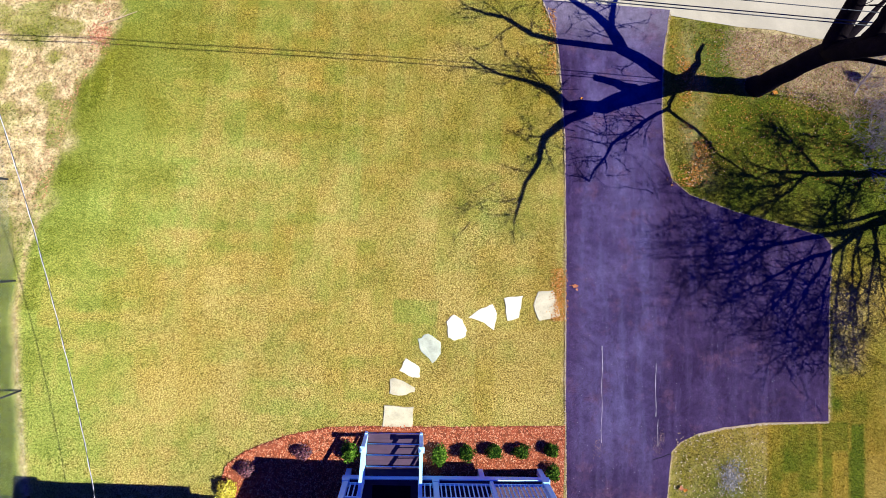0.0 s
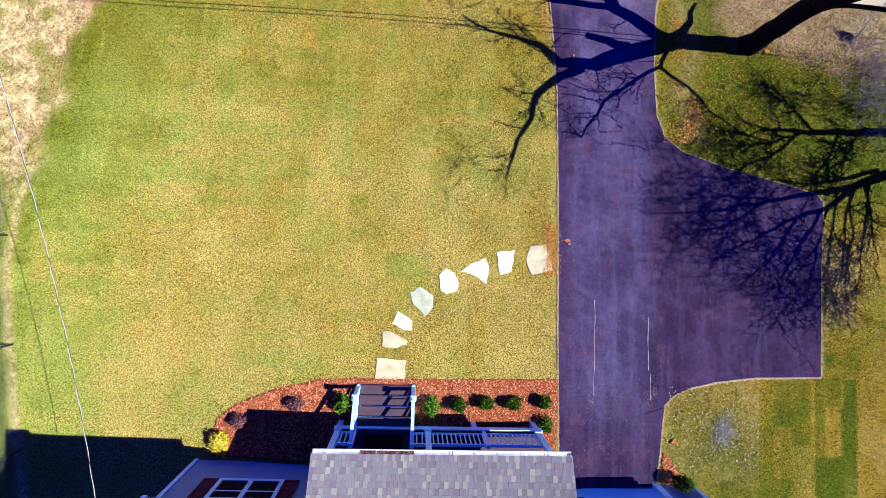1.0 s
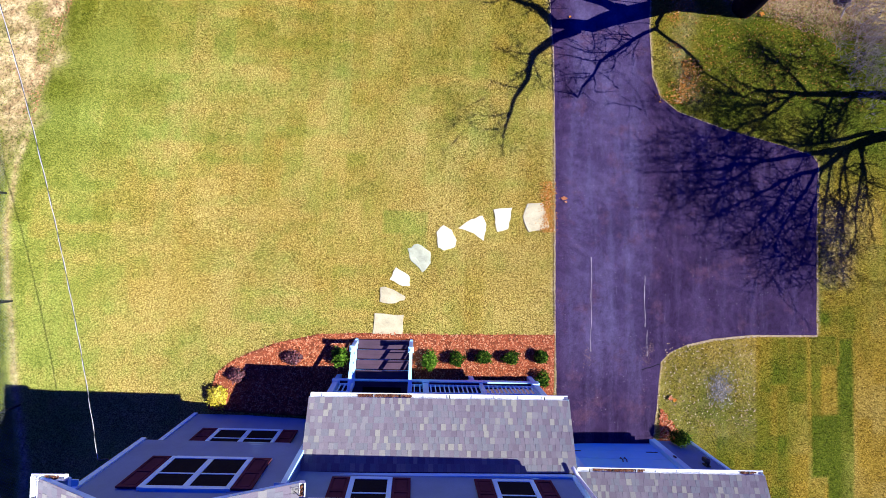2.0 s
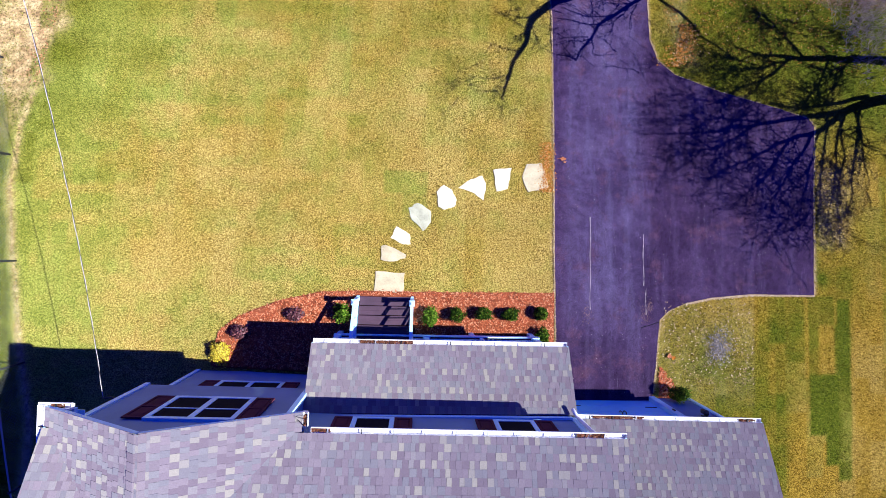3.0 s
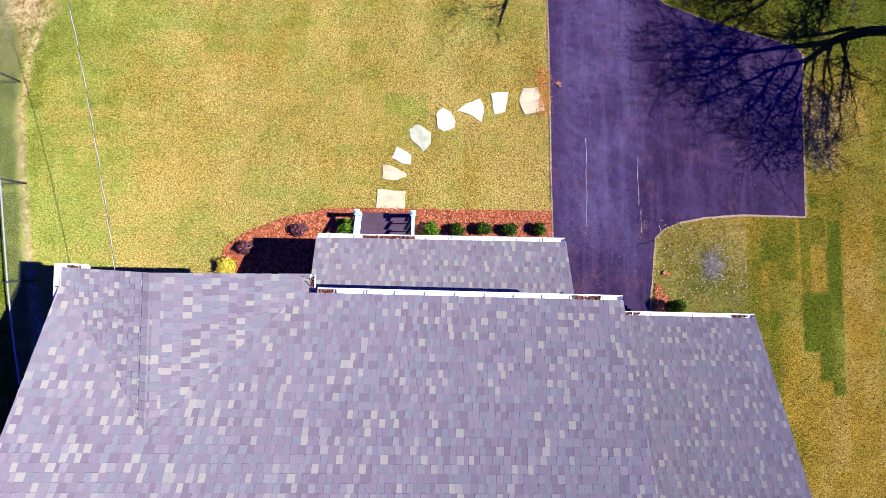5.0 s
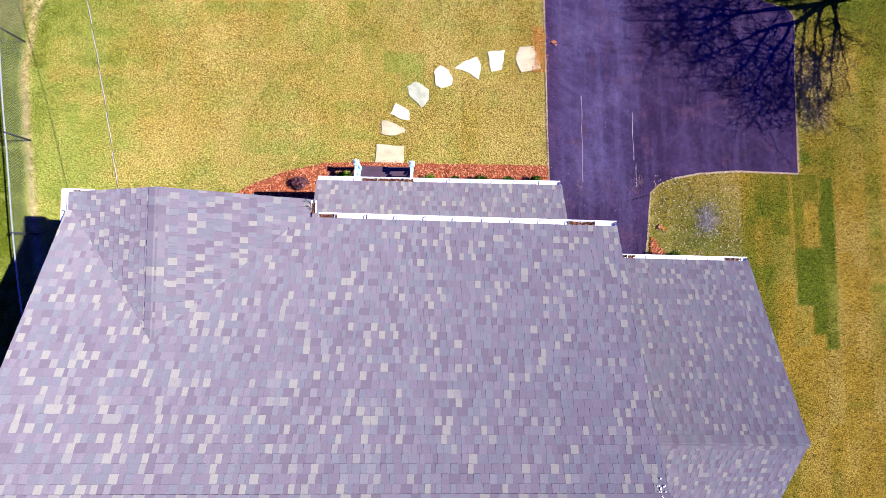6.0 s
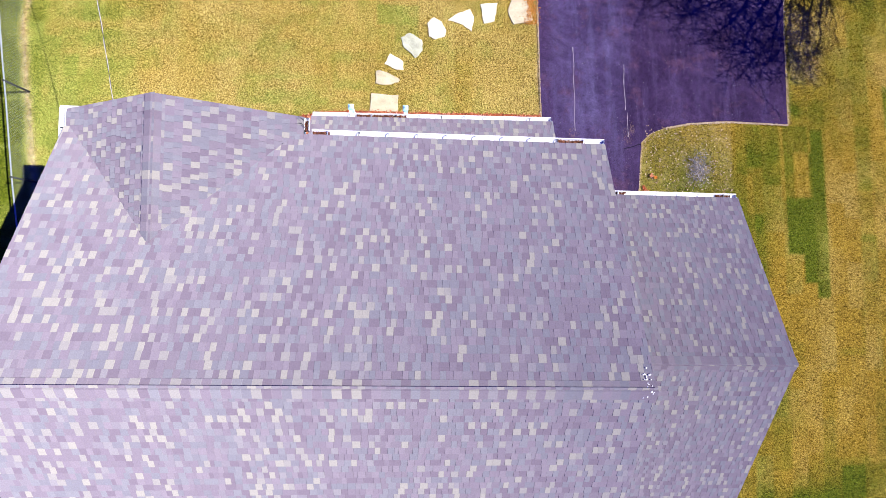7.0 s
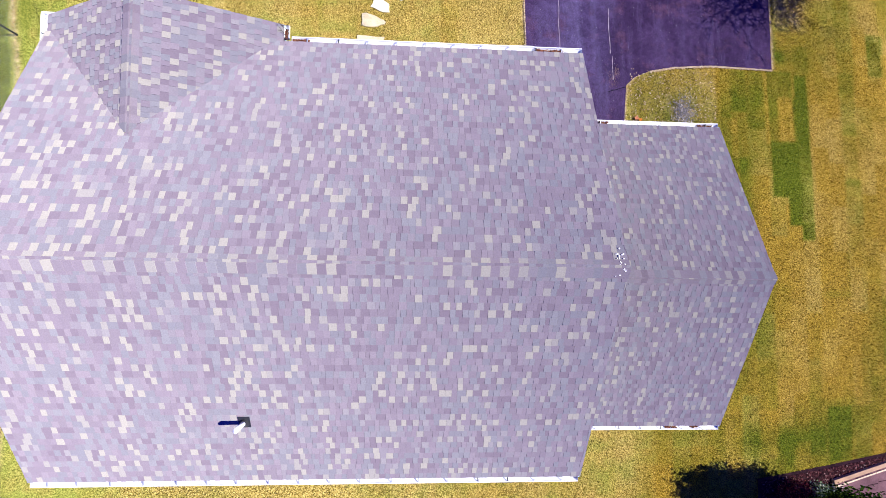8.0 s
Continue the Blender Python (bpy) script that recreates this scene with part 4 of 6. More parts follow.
    for a, b in ((4.86, 5.04), (7.72, 7.92)):
        adopt(part("door_trim", box(bmesh.new(), a, b, -8.48, -8.33, 0.7, 3.28, 0.006), SHADED_WHITE, None, "white garage door trim"), house)
    adopt(part("door_trim", box(bmesh.new(), 5.04, 7.72, -8.48, -8.33, 3.12, 3.28, 0.006), SHADED_WHITE, None, "white garage door trim"), house)
    door = adopt(part("garage_door", box(bmesh.new(), 5.04, 7.72, -8.50, -8.475, 0.75, 3.12), SHADED_DOOR, None, "white garage door, closed, blue shade put into its colour"), house)
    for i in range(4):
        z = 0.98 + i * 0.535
        adopt(part("door_section", box(bmesh.new(), 5.045, 7.715, -8.475, -8.447, z + 0.003, z + 0.532, 0.008), SHADED_DOOR), door)
    adopt(part("foot_strip", box(bmesh.new(), 5.045, 7.715, -8.475, -8.452, 0.80, 0.978), SIDING, None, "dull strip along the door's foot"), door)
    for x0, x1 in ((5.06, 5.36), (7.27, 7.62)):
        for z in (1.58, 2.88):
            adopt(part("strap_hinge", box(bmesh.new(), x0, x1, -8.446, -8.43, z, z + 0.03, 0.004), BLACK), door)
    for x in (6.31, 6.42):
        verts = [(x, -8.44, 2.08), (x, -8.39, 2.11), (x, -8.39, 2.26), (x, -8.44, 2.29)]
        adopt(tube("door_handle", BLACK, None, verts, 0.014, 6), door)
    # lantern beside the garage door
    bm = bmesh.new()
    lx, lz = 8.50, 2.45
    box(bm, lx - 0.06, lx + 0.06, -8.375, -8.35, lz, lz + 0.22)
    box(bm, lx - 0.03, lx + 0.03, -8.35, -8.24, lz + 0.16, lz + 0.19)
    box(bm, lx - 0.055, lx + 0.055, -8.305, -8.195, lz - 0.06, lz + 0.14, 0.015)
    bmesh.ops.create_cone(bm, cap_ends=True, segments=8, radius1=0.085, radius2=0.02, depth=0.08, matrix=Matrix.Translation((lx, -8.25, lz + 0.19)))
    adopt(part("wall_lantern", bm, BLACK, None, "black wall lantern"), house)
    adopt(part("keypad", box(bmesh.new(), 7.79, 7.86, -8.33, -8.30, 2.1, 2.24, 0.015), BLACK, None, "small dark keypad"), house)
    # gutters and fascia
    for a, b, y, z, s, name in ((WING_EAST + 0.19, EAST + 0.03, FRONT_Y, EAVE_Z, 1, "main"), (WEST, EAST, BACK_Y, EAVE_Z, -1, "rear"), (4.6, GAR_EAST, GAR_Y, GAR_EAVE, 1, "gar"), (4.6, GAR_EAST, GAR_BACK, GAR_EAVE, -1, "garrear")):
        bm = box(bmesh.new(), a, b, min(y - s * 0.03, y), max(y - s * 0.03, y), z - 0.2, z - 0.03)
        adopt(part("fascia", bm, SHADED_WHITE, None, "white fascia board"), house)
        bm = box(bmesh.new(), a, b, min(y - s * 0.43, y - s * 0.03), max(y - s * 0.43, y - s * 0.03), z - 0.2, z - 0.18)
        adopt(part("soffit", bm, SHADED_WHITE, None, "white soffit"), house)
        leaves = {"main": ((0.0, 0.35), (5.0, 5.55)), "gar": ((0.4, 1.7), (4.2, 4.6)), "garrear": ((3.3, 3.6), (4.0, 4.2)), "rear": ()}[name]
        gutter(house, (a, y + s * 0.004, z - 0.02), (b, y + s * 0.004, z - 0.02), (0, s, 0), leaves)
    # the west gutter turns the corner and ends in a short return across the gable's foot
    gutter(house, (WING_WEST - 0.05, -7.85, WING_EAVE - 0.02), (WING_WEST - 0.05, WING_Y + 0.05, WING_EAVE - 0.02), (-1, 0, 0))
    gutter(house, (WING_WEST - 0.17, WING_Y - 0.03, WING_EAVE - 0.03), (-5.67, WING_Y - 0.03, WING_EAVE - 0.03), (0, 1, 0), ((0.2, 0.42),))
    gutter(house, (WING_EAST + 0.004, -7.44, WING_EAVE - 0.02), (WING_EAST + 0.004, WING_Y + 0.02, WING_EAVE - 0.02), (1, 0, 0), ((0, 0.2),))
    adopt(part("eave_return", box(bmesh.new(), WING_WEST - 0.02, -5.68, -7.45, WING_Y - 0.04, WING_EAVE - 0.24, WING_EAVE - 0.145, 0.008), SHADED_WHITE, None, "white boxed eave return"), house)
    for x, s in ((WING_WEST, 1), (WING_EAST, -1)):
        bm = box(bmesh.new(), min(x, x + s * 0.5), max(x, x + s * 0.5), -8.2, WING_Y - 0.1, WING_EAVE - 0.27, WING_EAVE - 0.25)
        adopt(part("soffit", bm, SHADED_WHITE, None, "white soffit"), house)
    # downspouts
    adopt(tube("downspout", PIPE, None, ((4.30, -7.50, 6.38), (4.30, -7.60, 6.2), (4.23, -7.72, 6.0), (4.22, -7.74, 4.85), (4.18, -7.69, 4.76), (4.10, -7.56, 4.67)), 0.045, 8, "white downspout with an elbow on the porch roof"), house)
    adopt(tube("downspout", PIPE, None, ((-6.05, -16.22, 6.38), (-6.0, -16.1, 6.1), (-5.72, -15.92, 5.9), (-5.72, -15.92, 1.9)), 0.045, 8, "white downspout"), house)
    # dabs of white sealant where the ridge meets the garage roof
    rnd = np.random.RandomState(52)
    verts, faces = [], []
    for _ in range(34):
        x, y = 4.50 + 0.10 * rnd.randn(), -11.93 + 0.10 * rnd.randn()
        if x < EAST:
            chip(verts, faces, (x, y, RIDGE_Z - (sl if y > RIDGE_Y else sb) * abs(y - RIDGE_Y) + 0.022), rnd, 0.010, 0.008)
    tagged(adopt(obj("sealant", verts, faces, GUTTER), main), "dabs of white sealant on the ridge", kind="stuff")
    # dead twigs caught where the cross gable's gutter ends
    trnd = random.Random(17)
    verts, faces = [], []
    for x, y, way in ((-1.50, -7.42, (-0.2, 0.9, 0.3)), (-1.52, -7.45, (0.15, -1.0, 0.25)), (-1.47, -7.30, (-0.7, 0.4, 0.3)), (-1.49, -7.38, (0.3, 0.8, 0.5))):
        twigs(verts, faces, Vector((x, y, 6.46)), Vector(way), 0.24, 0.007, 1, trnd)
    tagged(adopt(obj("gutter_twigs", verts, faces, BARK), house), "dead twigs caught in the gutter", kind="stuff")
    # vent pipe on the rear slope
    bx, by = -1.86, -14.88
    bz = EAVE_Z + sb * (by - BACK_Y)
    bm = bmesh.new()
    bmesh.ops.create_cone(bm, cap_ends=True, segments=16, radius1=0.1, radius2=0.055, depth=0.12, matrix=Matrix.Translation((bx, by, bz + 0.05)))
    slab(bm, ((bx - 0.1, by - 0.1, bz - sb * 0.1 + 0.03), (bx + 0.1, by - 0.1, bz - sb * 0.1 + 0.03), (bx + 0.1, by + 0.12, bz + sb * 0.12 + 0.03), (bx - 0.1, by + 0.12, bz + sb * 0.12 + 0.03)), 0.02)
    boot = adopt(part("vent_boot", bm, BLACK, None, "black flashing boot"), house)
    adopt(tube("vent_pipe", PIPE, None, ((bx, by, bz), (bx, by, bz + 0.5)), 0.045, 12, "white vent pipe"), house)
    return house


def build_porch():
    porch = empty("porch", (1.2, -7.0, 1.1))
    tagged(porch, "covered front porch with white railings and brown steps", "porch")
    eave_y, eave_z, wall_y, x0, x1 = -6.36, 3.84, -7.81, -1.90, 4.20
    slope = 0.54
    top_z = eave_z + slope * (eave_y - wall_y)
    bm = bmesh.new()
    slab(bm, ((x0, eave_y, eave_z), (x1, eave_y, eave_z), (x1, wall_y, top_z), (x0, wall_y, top_z)), 0.09)
    roof = adopt(part("porch_roof", bm, FELT, None, "lean-to porch roof of mauve-grey shingles"), porch)
    shingle(roof, (x0 - 0.04, eave_y + 0.02, eave_z - 0.01), (1, 0, 0), (0, -1, slope), x1 - x0 + 0.08, math.hypot(eave_y - wall_y, top_z - eave_z) - 0.12, (1.0, -7.0), 220, 41)
    adopt(part("flashing", box(bmesh.new(), x0 + 0.25, x1 - 0.1, wall_y + 0.004, wall_y + 0.05, top_z - 0.04, top_z + 0.09), SHADED_WHITE, None, "white apron flashing"), porch)
    gutter(porch, (x0, eave_y + 0.004, eave_z - 0.02), (x1, eave_y + 0.004, eave_z - 0.02), (0, 1, 0), ((1.1, 2.35),))
    adopt(part("header", box(bmesh.new(), x0 + 0.2, x1 - 0.2, -6.62, -6.46, eave_z - 0.32, eave_z - 0.02), SHADED_WHITE, None, "white porch beam"), porch)
    for x in (x0 - 0.012, x1 + 0.012):
        bm = bmesh.new()
        beam(bm, (x, eave_y, eave_z - 0.09), (x, wall_y, top_z - 0.09), 0.025, 0.16)
        adopt(part("rake_board", bm, SHADED_WHITE, None, "white rake board"), porch)
    deck_z = 1.78
    front = -6.52
    for i in range(10):
        y = front - 0.14 * i
        adopt(part("deck_board", box(bmesh.new(), -1.72, 4.02, y - 0.134, y, deck_z - 0.03, deck_z), DECK, None, "brown composite deck board"), porch)
    adopt(part("rim_board", box(bmesh.new(), -1.74, 4.04, front, front + 0.03, deck_z - 0.2, deck_z + 0.002), SHADED_WHITE, None, "white rim board"), porch)
    for x in (-1.62, 2.15, 3.9):
        adopt(part("support_post", box(bmesh.new(), x - 0.07, x + 0.07, -6.66, -6.49, 0.6, deck_z - 0.2), SHADED_WHITE), porch)
    adopt(part("skirt", box(bmesh.new(), -1.7, 4.0, -6.72, -6.67, 0.6, deck_z - 0.2), DARK, None, "dark skirt under the deck"), porch)
    for x in (-1.62, 0.83, 3.9):
        bm = box(bmesh.new(), x - 0.075, x + 0.075, -6.65, -6.5, deck_z, eave_z - 0.3, 0.008)
        box(bm, x - 0.1, x + 0.1, -6.675, -6.475, deck_z, deck_z + 0.14, 0.01)
        adopt(part("column", bm, SHADED_WHITE, None, "white square porch column"), porch)
    for a, b in ((-1.54, -1.17), (0.45, 0.75), (0.91, 2.38), (2.38, 3.82)):
        rail = adopt(part("railing", box(bmesh.new(), a, b, -6.615, -6.535, deck_z + 0.86, deck_z + 0.91, 0.01), SHADED_WHITE, None, "white porch railing"), porch)
        adopt(part("bottom_rail", box(bmesh.new(), a, b, -6.60, -6.55, deck_z + 0.10, deck_z + 0.15), SHADED_WHITE), rail)
        count = int((b - a) / 0.115)
        for i in range(count):
            x = a + (i + 0.5) * (b - a) / count
            adopt(part("baluster", box(bmesh.new(), x - 0.016, x + 0.016, -6.591, -6.559, deck_z + 0.15, deck_z + 0.86), SHADED_WHITE), rail)
    adopt(part("rail_post", box(bmesh.new(), 2.33, 2.43, -6.63, -6.52, deck_z, deck_z + 0.98, 0.008), SHADED_WHITE), porch)
    # steps
    g = 1.02
    rise = (deck_z - g) / 5
    for i in range(4):
        y, z = -5.50 - 0.255 * i, g + rise * (i + 1)
        adopt(part("riser", box(bmesh.new(), -1.12, 0.36, y - 0.03, y - 0.008, z - rise - (0.3 if i == 0 else 0), z - 0.03), SHADED_WHITE, None, "white riser"), porch)
        for k in range(2):
            adopt(part("tread", box(bmesh.new(), -1.12, 0.36, y - 0.127 * (k + 1) - 0.004 + 0.016, y - 0.127 * k + 0.012, z - 0.03, z, 0.004), DECK, None, "brown composite tread"), porch)
    adopt(part("riser", box(bmesh.new(), -1.12, 0.36, -6.55, -6.528, deck_z - rise, deck_z - 0.2), SHADED_WHITE), porch)
    for x in (-1.17, 0.40):
        bm = bmesh.new()
        vs = [(x - 0.035, -5.47, 0.8), (x - 0.035, -5.47, g + rise), (x - 0.035, front, deck_z), (x - 0.035, front, 0.8)]
        a = [bm.verts.new(v) for v in vs]
        b = [bm.verts.new((v[0] + 0.07, v[1], v[2])) for v in vs]
        bm.faces.new(a)
        bm.faces.new(b[::-1])
        for i in range(4):
            bm.faces.new((a[i], b[i], b[(i + 1) % 4], a[(i + 1) % 4]))
        adopt(part("stringer", bm, SHADED_WHITE, None, "white stair stringer"), porch)
        bm = box(bmesh.new(), x - 0.055, x + 0.055, -5.61, -5.50, 0.8, 2.08, 0.006)
        newel = adopt(part("newel_post", bm, SHADED_WHITE, None, "white newel post"), porch)
        bm = box(bmesh.new(), x - 0.08, x + 0.08, -5.635, -5.475, 2.08, 2.12, 0.01)
        bmesh.ops.create_cone(bm, cap_ends=True, segments=4, radius1=0.105, radius2=0.02, depth=0.06, matrix=Matrix.Translation((x, -5.555, 2.15)) @ Matrix.Rotation(math.pi / 4, 4, "Z"))
        adopt(part("post_cap", bm, SHADED_WHITE), newel)
        bm = bmesh.new()
        beam(bm, (x, -5.60, 1.98), (x, front, deck_z + 0.9), 0.085, 0.05)
        rail = adopt(part("handrail", bm, SHADED_WHITE, None, "white stair handrail"), porch)
        bm = bmesh.new()
        beam(bm, (x, -5.60, 1.36), (x, front, deck_z + 0.16), 0.05, 0.05)
        adopt(part("bottom_rail", bm, SHADED_WHITE), rail)
        for i in range(3):
            y = -5.80 - 0.235 * i
            low, high = 1.36 + (y + 5.6) / (front + 5.6) * (deck_z + 0.16 - 1.36), 1.98 + (y + 5.6) / (front + 5.6) * (deck_z + 0.9 - 1.98)
            adopt(part("baluster", box(bmesh.new(), x - 0.016, x + 0.016, y - 0.016, y + 0.016, low, high), SHADED_WHITE), rail)
        adopt(part("stair_post", box(bmesh.new(), x - 0.055, x + 0.055, -6.63, -6.52, deck_z, deck_z + 1.0, 0.006), SHADED_WHITE), porch)
    mat_ob = boxed("door_mat", DARK, None, -0.9, 0.15, -7.25, -6.72, deck_z + 0.001, deck_z + 0.018, bevel=0.006)
    tagged(mat_ob, "dark rubber door mat on the porch boards", "door mat")
    porch.rotation_euler.z, porch.location.y = 0.0125, porch.location.y - 0.03  # not quite square to the street
    return porch


# ---- garden things ----
STONES = (
    ((-0.73, -4.81), (0.13, -4.83), (0.10, -5.47), (-0.76, -5.46)),
    ((-0.60, -4.06), (-0.41, -4.05), (0.14, -4.29), (0.14, -4.40), (-0.22, -4.51), (-0.60, -4.47)),
    ((-0.17, -3.45), (0.24, -3.69), (0.27, -3.98), (0.06, -3.99), (-0.34, -3.81)),
    ((0.15, -2.88), (0.45, -2.72), (0.84, -2.95), (0.86, -3.28), (0.62, -3.57), (0.27, -3.24)),
    ((1.20, -2.13), (1.46, -2.27), (1.61, -2.58), (1.55, -2.78), (1.26, -2.89), (1.06, -2.81), (0.99, -2.35)),
    ((1.65, -2.20), (2.03, -1.91), (2.37, -1.78), (2.50, -2.05), (2.43, -2.55), (2.15, -2.34)),
    ((2.71, -1.58), (3.29, -1.49), (3.24, -1.85), (3.18, -2.15), (2.83, -2.25)),
    ((3.76, -1.34), (4.25, -1.28), (4.45, -1.99), (4.35, -2.11), (3.81, -2.22), (3.62, -1.75)),
)


def build_stones():
    rnd = random.Random(3)
    for i, outline in enumerate(STONES):
        ring = []
        for (ax, ay), (bx, by) in zip(outline, outline[1:] + outline[:1]):
            for k in range(3):
                t, j = k / 3, 0.0 if k == 0 else 0.022
                ring.append((ax + (bx - ax) * t + rnd.uniform(-j, j), ay + (by - ay) * t + rnd.uniform(-j, j)))
        cx, cy = sum(p[0] for p in ring) / len(ring), sum(p[1] for p in ring) / len(ring)
        verts, faces, n = [], [], len(ring)
        for shrink, lift in ((1.0, -0.06), (1.0, 0.010), (0.975, 0.020), (0.5, 0.026)):
            for x, y in ring:
                px, py = cx + (x - cx) * shrink, cy + (y - cy) * shrink
                verts.append((px, py, float(ground_z(px, py)) + lift + (rnd.uniform(-0.004, 0.004) if shrink < 1 else 0)))
        for r in range(3):
            for k in range(n):
                faces.append((r * n + k, r * n + (k + 1) % n, (r + 1) * n + (k + 1) % n, (r + 1) * n + k))
        faces.append(tuple(range(3 * n, 4 * n)))
        ob = obj("stepping_stone", verts, faces, STONE_DULL if i in (0, 1, 7) else STONE_GREY if i == 3 else STONE)
        label = ("square-cut pale slab at the foot of the steps" if i == 0 else "grey-white irregular flagstone set in the grass" if i == 3 else "large pale flagstone beside the driveway edge" if i == 7 else "pale irregular flagstone set in the lawn")
        tagged(ob, label, "stepping stone", "stepping stones across the lawn")


def leaves_in(verts, faces, centre, radii, count, size, rnd, low=-0.5):
    """Small leaves through the outer half of a rounded, uneven bush."""
    bumps = [(Vector((rnd.gauss(0, 1), rnd.gauss(0, 1), rnd.gauss(0, 1))).normalized(), rnd.uniform(-0.40, 0.45)) for _ in range(18)]
    for _ in range(count):
        d = Vector((rnd.gauss(0, 1), rnd.gauss(0, 1), rnd.gauss(0, 1))).normalized()
        if d.z < low:
            d.z = -d.z
        k = 1 + sum(h * max(0, d.dot(b)) ** 9 for b, h in bumps)
        k *= rnd.uniform(0.45, 1.0) ** 0.5 if rnd.random() < 0.8 else rnd.uniform(0.9, 1.22)
        p = Vector((centre[0] + d.x * radii[0] * k, centre[1] + d.y * radii[1] * k, centre[2] + d.z * radii[2] * k))
        a = Vector((rnd.gauss(0, 1), rnd.gauss(0, 1), rnd.gauss(0, 1))).normalized()
        n = (d + 0.9 * a).normalized()
        u = n.cross(Vector((rnd.gauss(0, 1), rnd.gauss(0, 1), 0.2))).normalized() * size * rnd.uniform(0.6, 1.3)
        w = n.cross(u) * 0.55
        i = len(verts)
        verts += [p - u, p + w, p + u, p - w]
        faces.append((i, i + 1, i + 2, i + 3))


def shrub(name, at, radii, mat, count, size, label, category, seed, group=""):
    rnd = random.Random(seed)
    x, y = at
    g = float(ground_z(x, y))
    ob = empty(name, (x, y, g))
    verts, faces = [], []
    for _ in range(14):
        a, r = rnd.uniform(0, 6.28), rnd.uniform(0.2, 0.8)
        tip = Vector((x + math.cos(a) * r * radii[0], y + math.sin(a) * r * radii[1], g + radii[2] * rnd.uniform(0.9, 1.7)))
        mid = Vector((x, y, g)).lerp(tip, 0.5) + Vector((0, 0, 0.05))
        tube_data(((x + rnd.uniform(-0.03, 0.03), y, g - 0.03), mid, tip), (0.012, 0.008, 0.003), 4, verts, faces)
    adopt(obj("stems", verts, faces, BARK), ob)
    verts, faces = [], []
    leaves_in(verts, faces, (x, y, g + radii[2] * 0.95), radii, count, size, rnd)
    adopt(obj("foliage", verts, faces, mat), ob)
    return tagged(ob, label, category, group)


def build_shrubs():
    row = "clipped shrubs along the porch bed"
    for i, (x, y, r) in enumerate(((1.72, -5.98, 0.25), (2.50, -5.93, 0.26), (3.30, -5.92, 0.26), (4.18, -5.85, 0.26), (4.26, -6.52, 0.24))):
        shrub("boxwood_shrub", (x, y), (r * 0.76, r * 0.76, r * 0.95), BOXWOOD, 1100, 0.033, "small dark green boxwood in red mulch", "shrub", 50 + i, row)
    shrub("boxwood_shrub", (0.94, -6.03), (0.21, 0.26, 0.25), BRIGHT, 1000, 0.036, "small bright green shrub beside the steps", "shrub", 56, row)
    shrub("boxwood_shrub", (-1.62, -6.0), (0.24, 0.27, 0.27), BRIGHT, 1000, 0.036, "leafy green shrub in the steps' shade", "shrub", 57, row)
    for i, (x, y) in enumerate(((-2.96, -6.13), (-4.52, -6.69))):
        shrub("barberry_shrub", (x, y), (0.22, 0.20, 0.20), PURPLE, 560, 0.036, "dark purple-leaved barberry in red mulch", "shrub", 60 + i)
    shrub("golden_shrub", (-5.05, -7.28), (0.27, 0.28, 0.22), GOLDEN, 1300, 0.036, "golden yellow feathery shrub at the bed's end", "shrub", 64)
    shrub("garage_shrub", (8.42, -8.12), (0.24, 0.22, 0.42), BOXWOOD, 2600, 0.026, "dark green shrub beside the garage door", "shrub", 66)


SUNWARD = Vector((LEAN_OUT, 0, 1))


def lifted(points):
    """Limb points from their shadow on the ground (x, y), their height above it and their thickness."""
    return [Vector((x, y, float(ground_z(x, y)))) + SUNWARD * h for x, y, h, r in points], [r for *_, r in points]


def refine(pts, radii, rnd, wobble):
    """A limb drawn with more, slightly crooked, points."""
    out, rad = [], []
    for i in range(len(pts) - 1):
        n = max(2, int((pts[i + 1] - pts[i]).length / 0.45))
        for k in range(n):
            t = k / n
            w = wobble if (k or i) else 0
            out.append(pts[i].lerp(pts[i + 1], t) + Vector((rnd.uniform(-w, w), rnd.uniform(-w, w), rnd.uniform(-w, w))))
            rad.append(radii[i] + (radii[i + 1] - radii[i]) * t)
    return out + [pts[-1]], rad + [radii[-1]]


def twigs(verts, faces, start, way, length, radius, depth, rnd):
    pts, p, d = [start], start.copy(), way.normalized()
    n = 4
    for _ in range(n):
        d = (d + Vector((rnd.gauss(0, 0.22), rnd.gauss(0, 0.22), rnd.gauss(0.06, 0.18)))).normalized()
        p = p + d * length / n
        pts.append(p.copy())
    tube_data(pts, [radius * (1 - 0.8 * i / n) for i in range(n + 1)], 4, verts, faces)
    if depth:
        for _ in range(rnd.choice((2, 3, 3, 4))):
            i = rnd.randrange(1, n + 1)
            side = Vector((rnd.gauss(0, 1), rnd.gauss(0, 1), rnd.gauss(0.25, 0.6))).normalized()
            twigs(verts, faces, pts[i], (d * 0.7 + side).normalized(), length * rnd.uniform(0.5, 0.75), radius * 0.6, depth - 1, rnd)


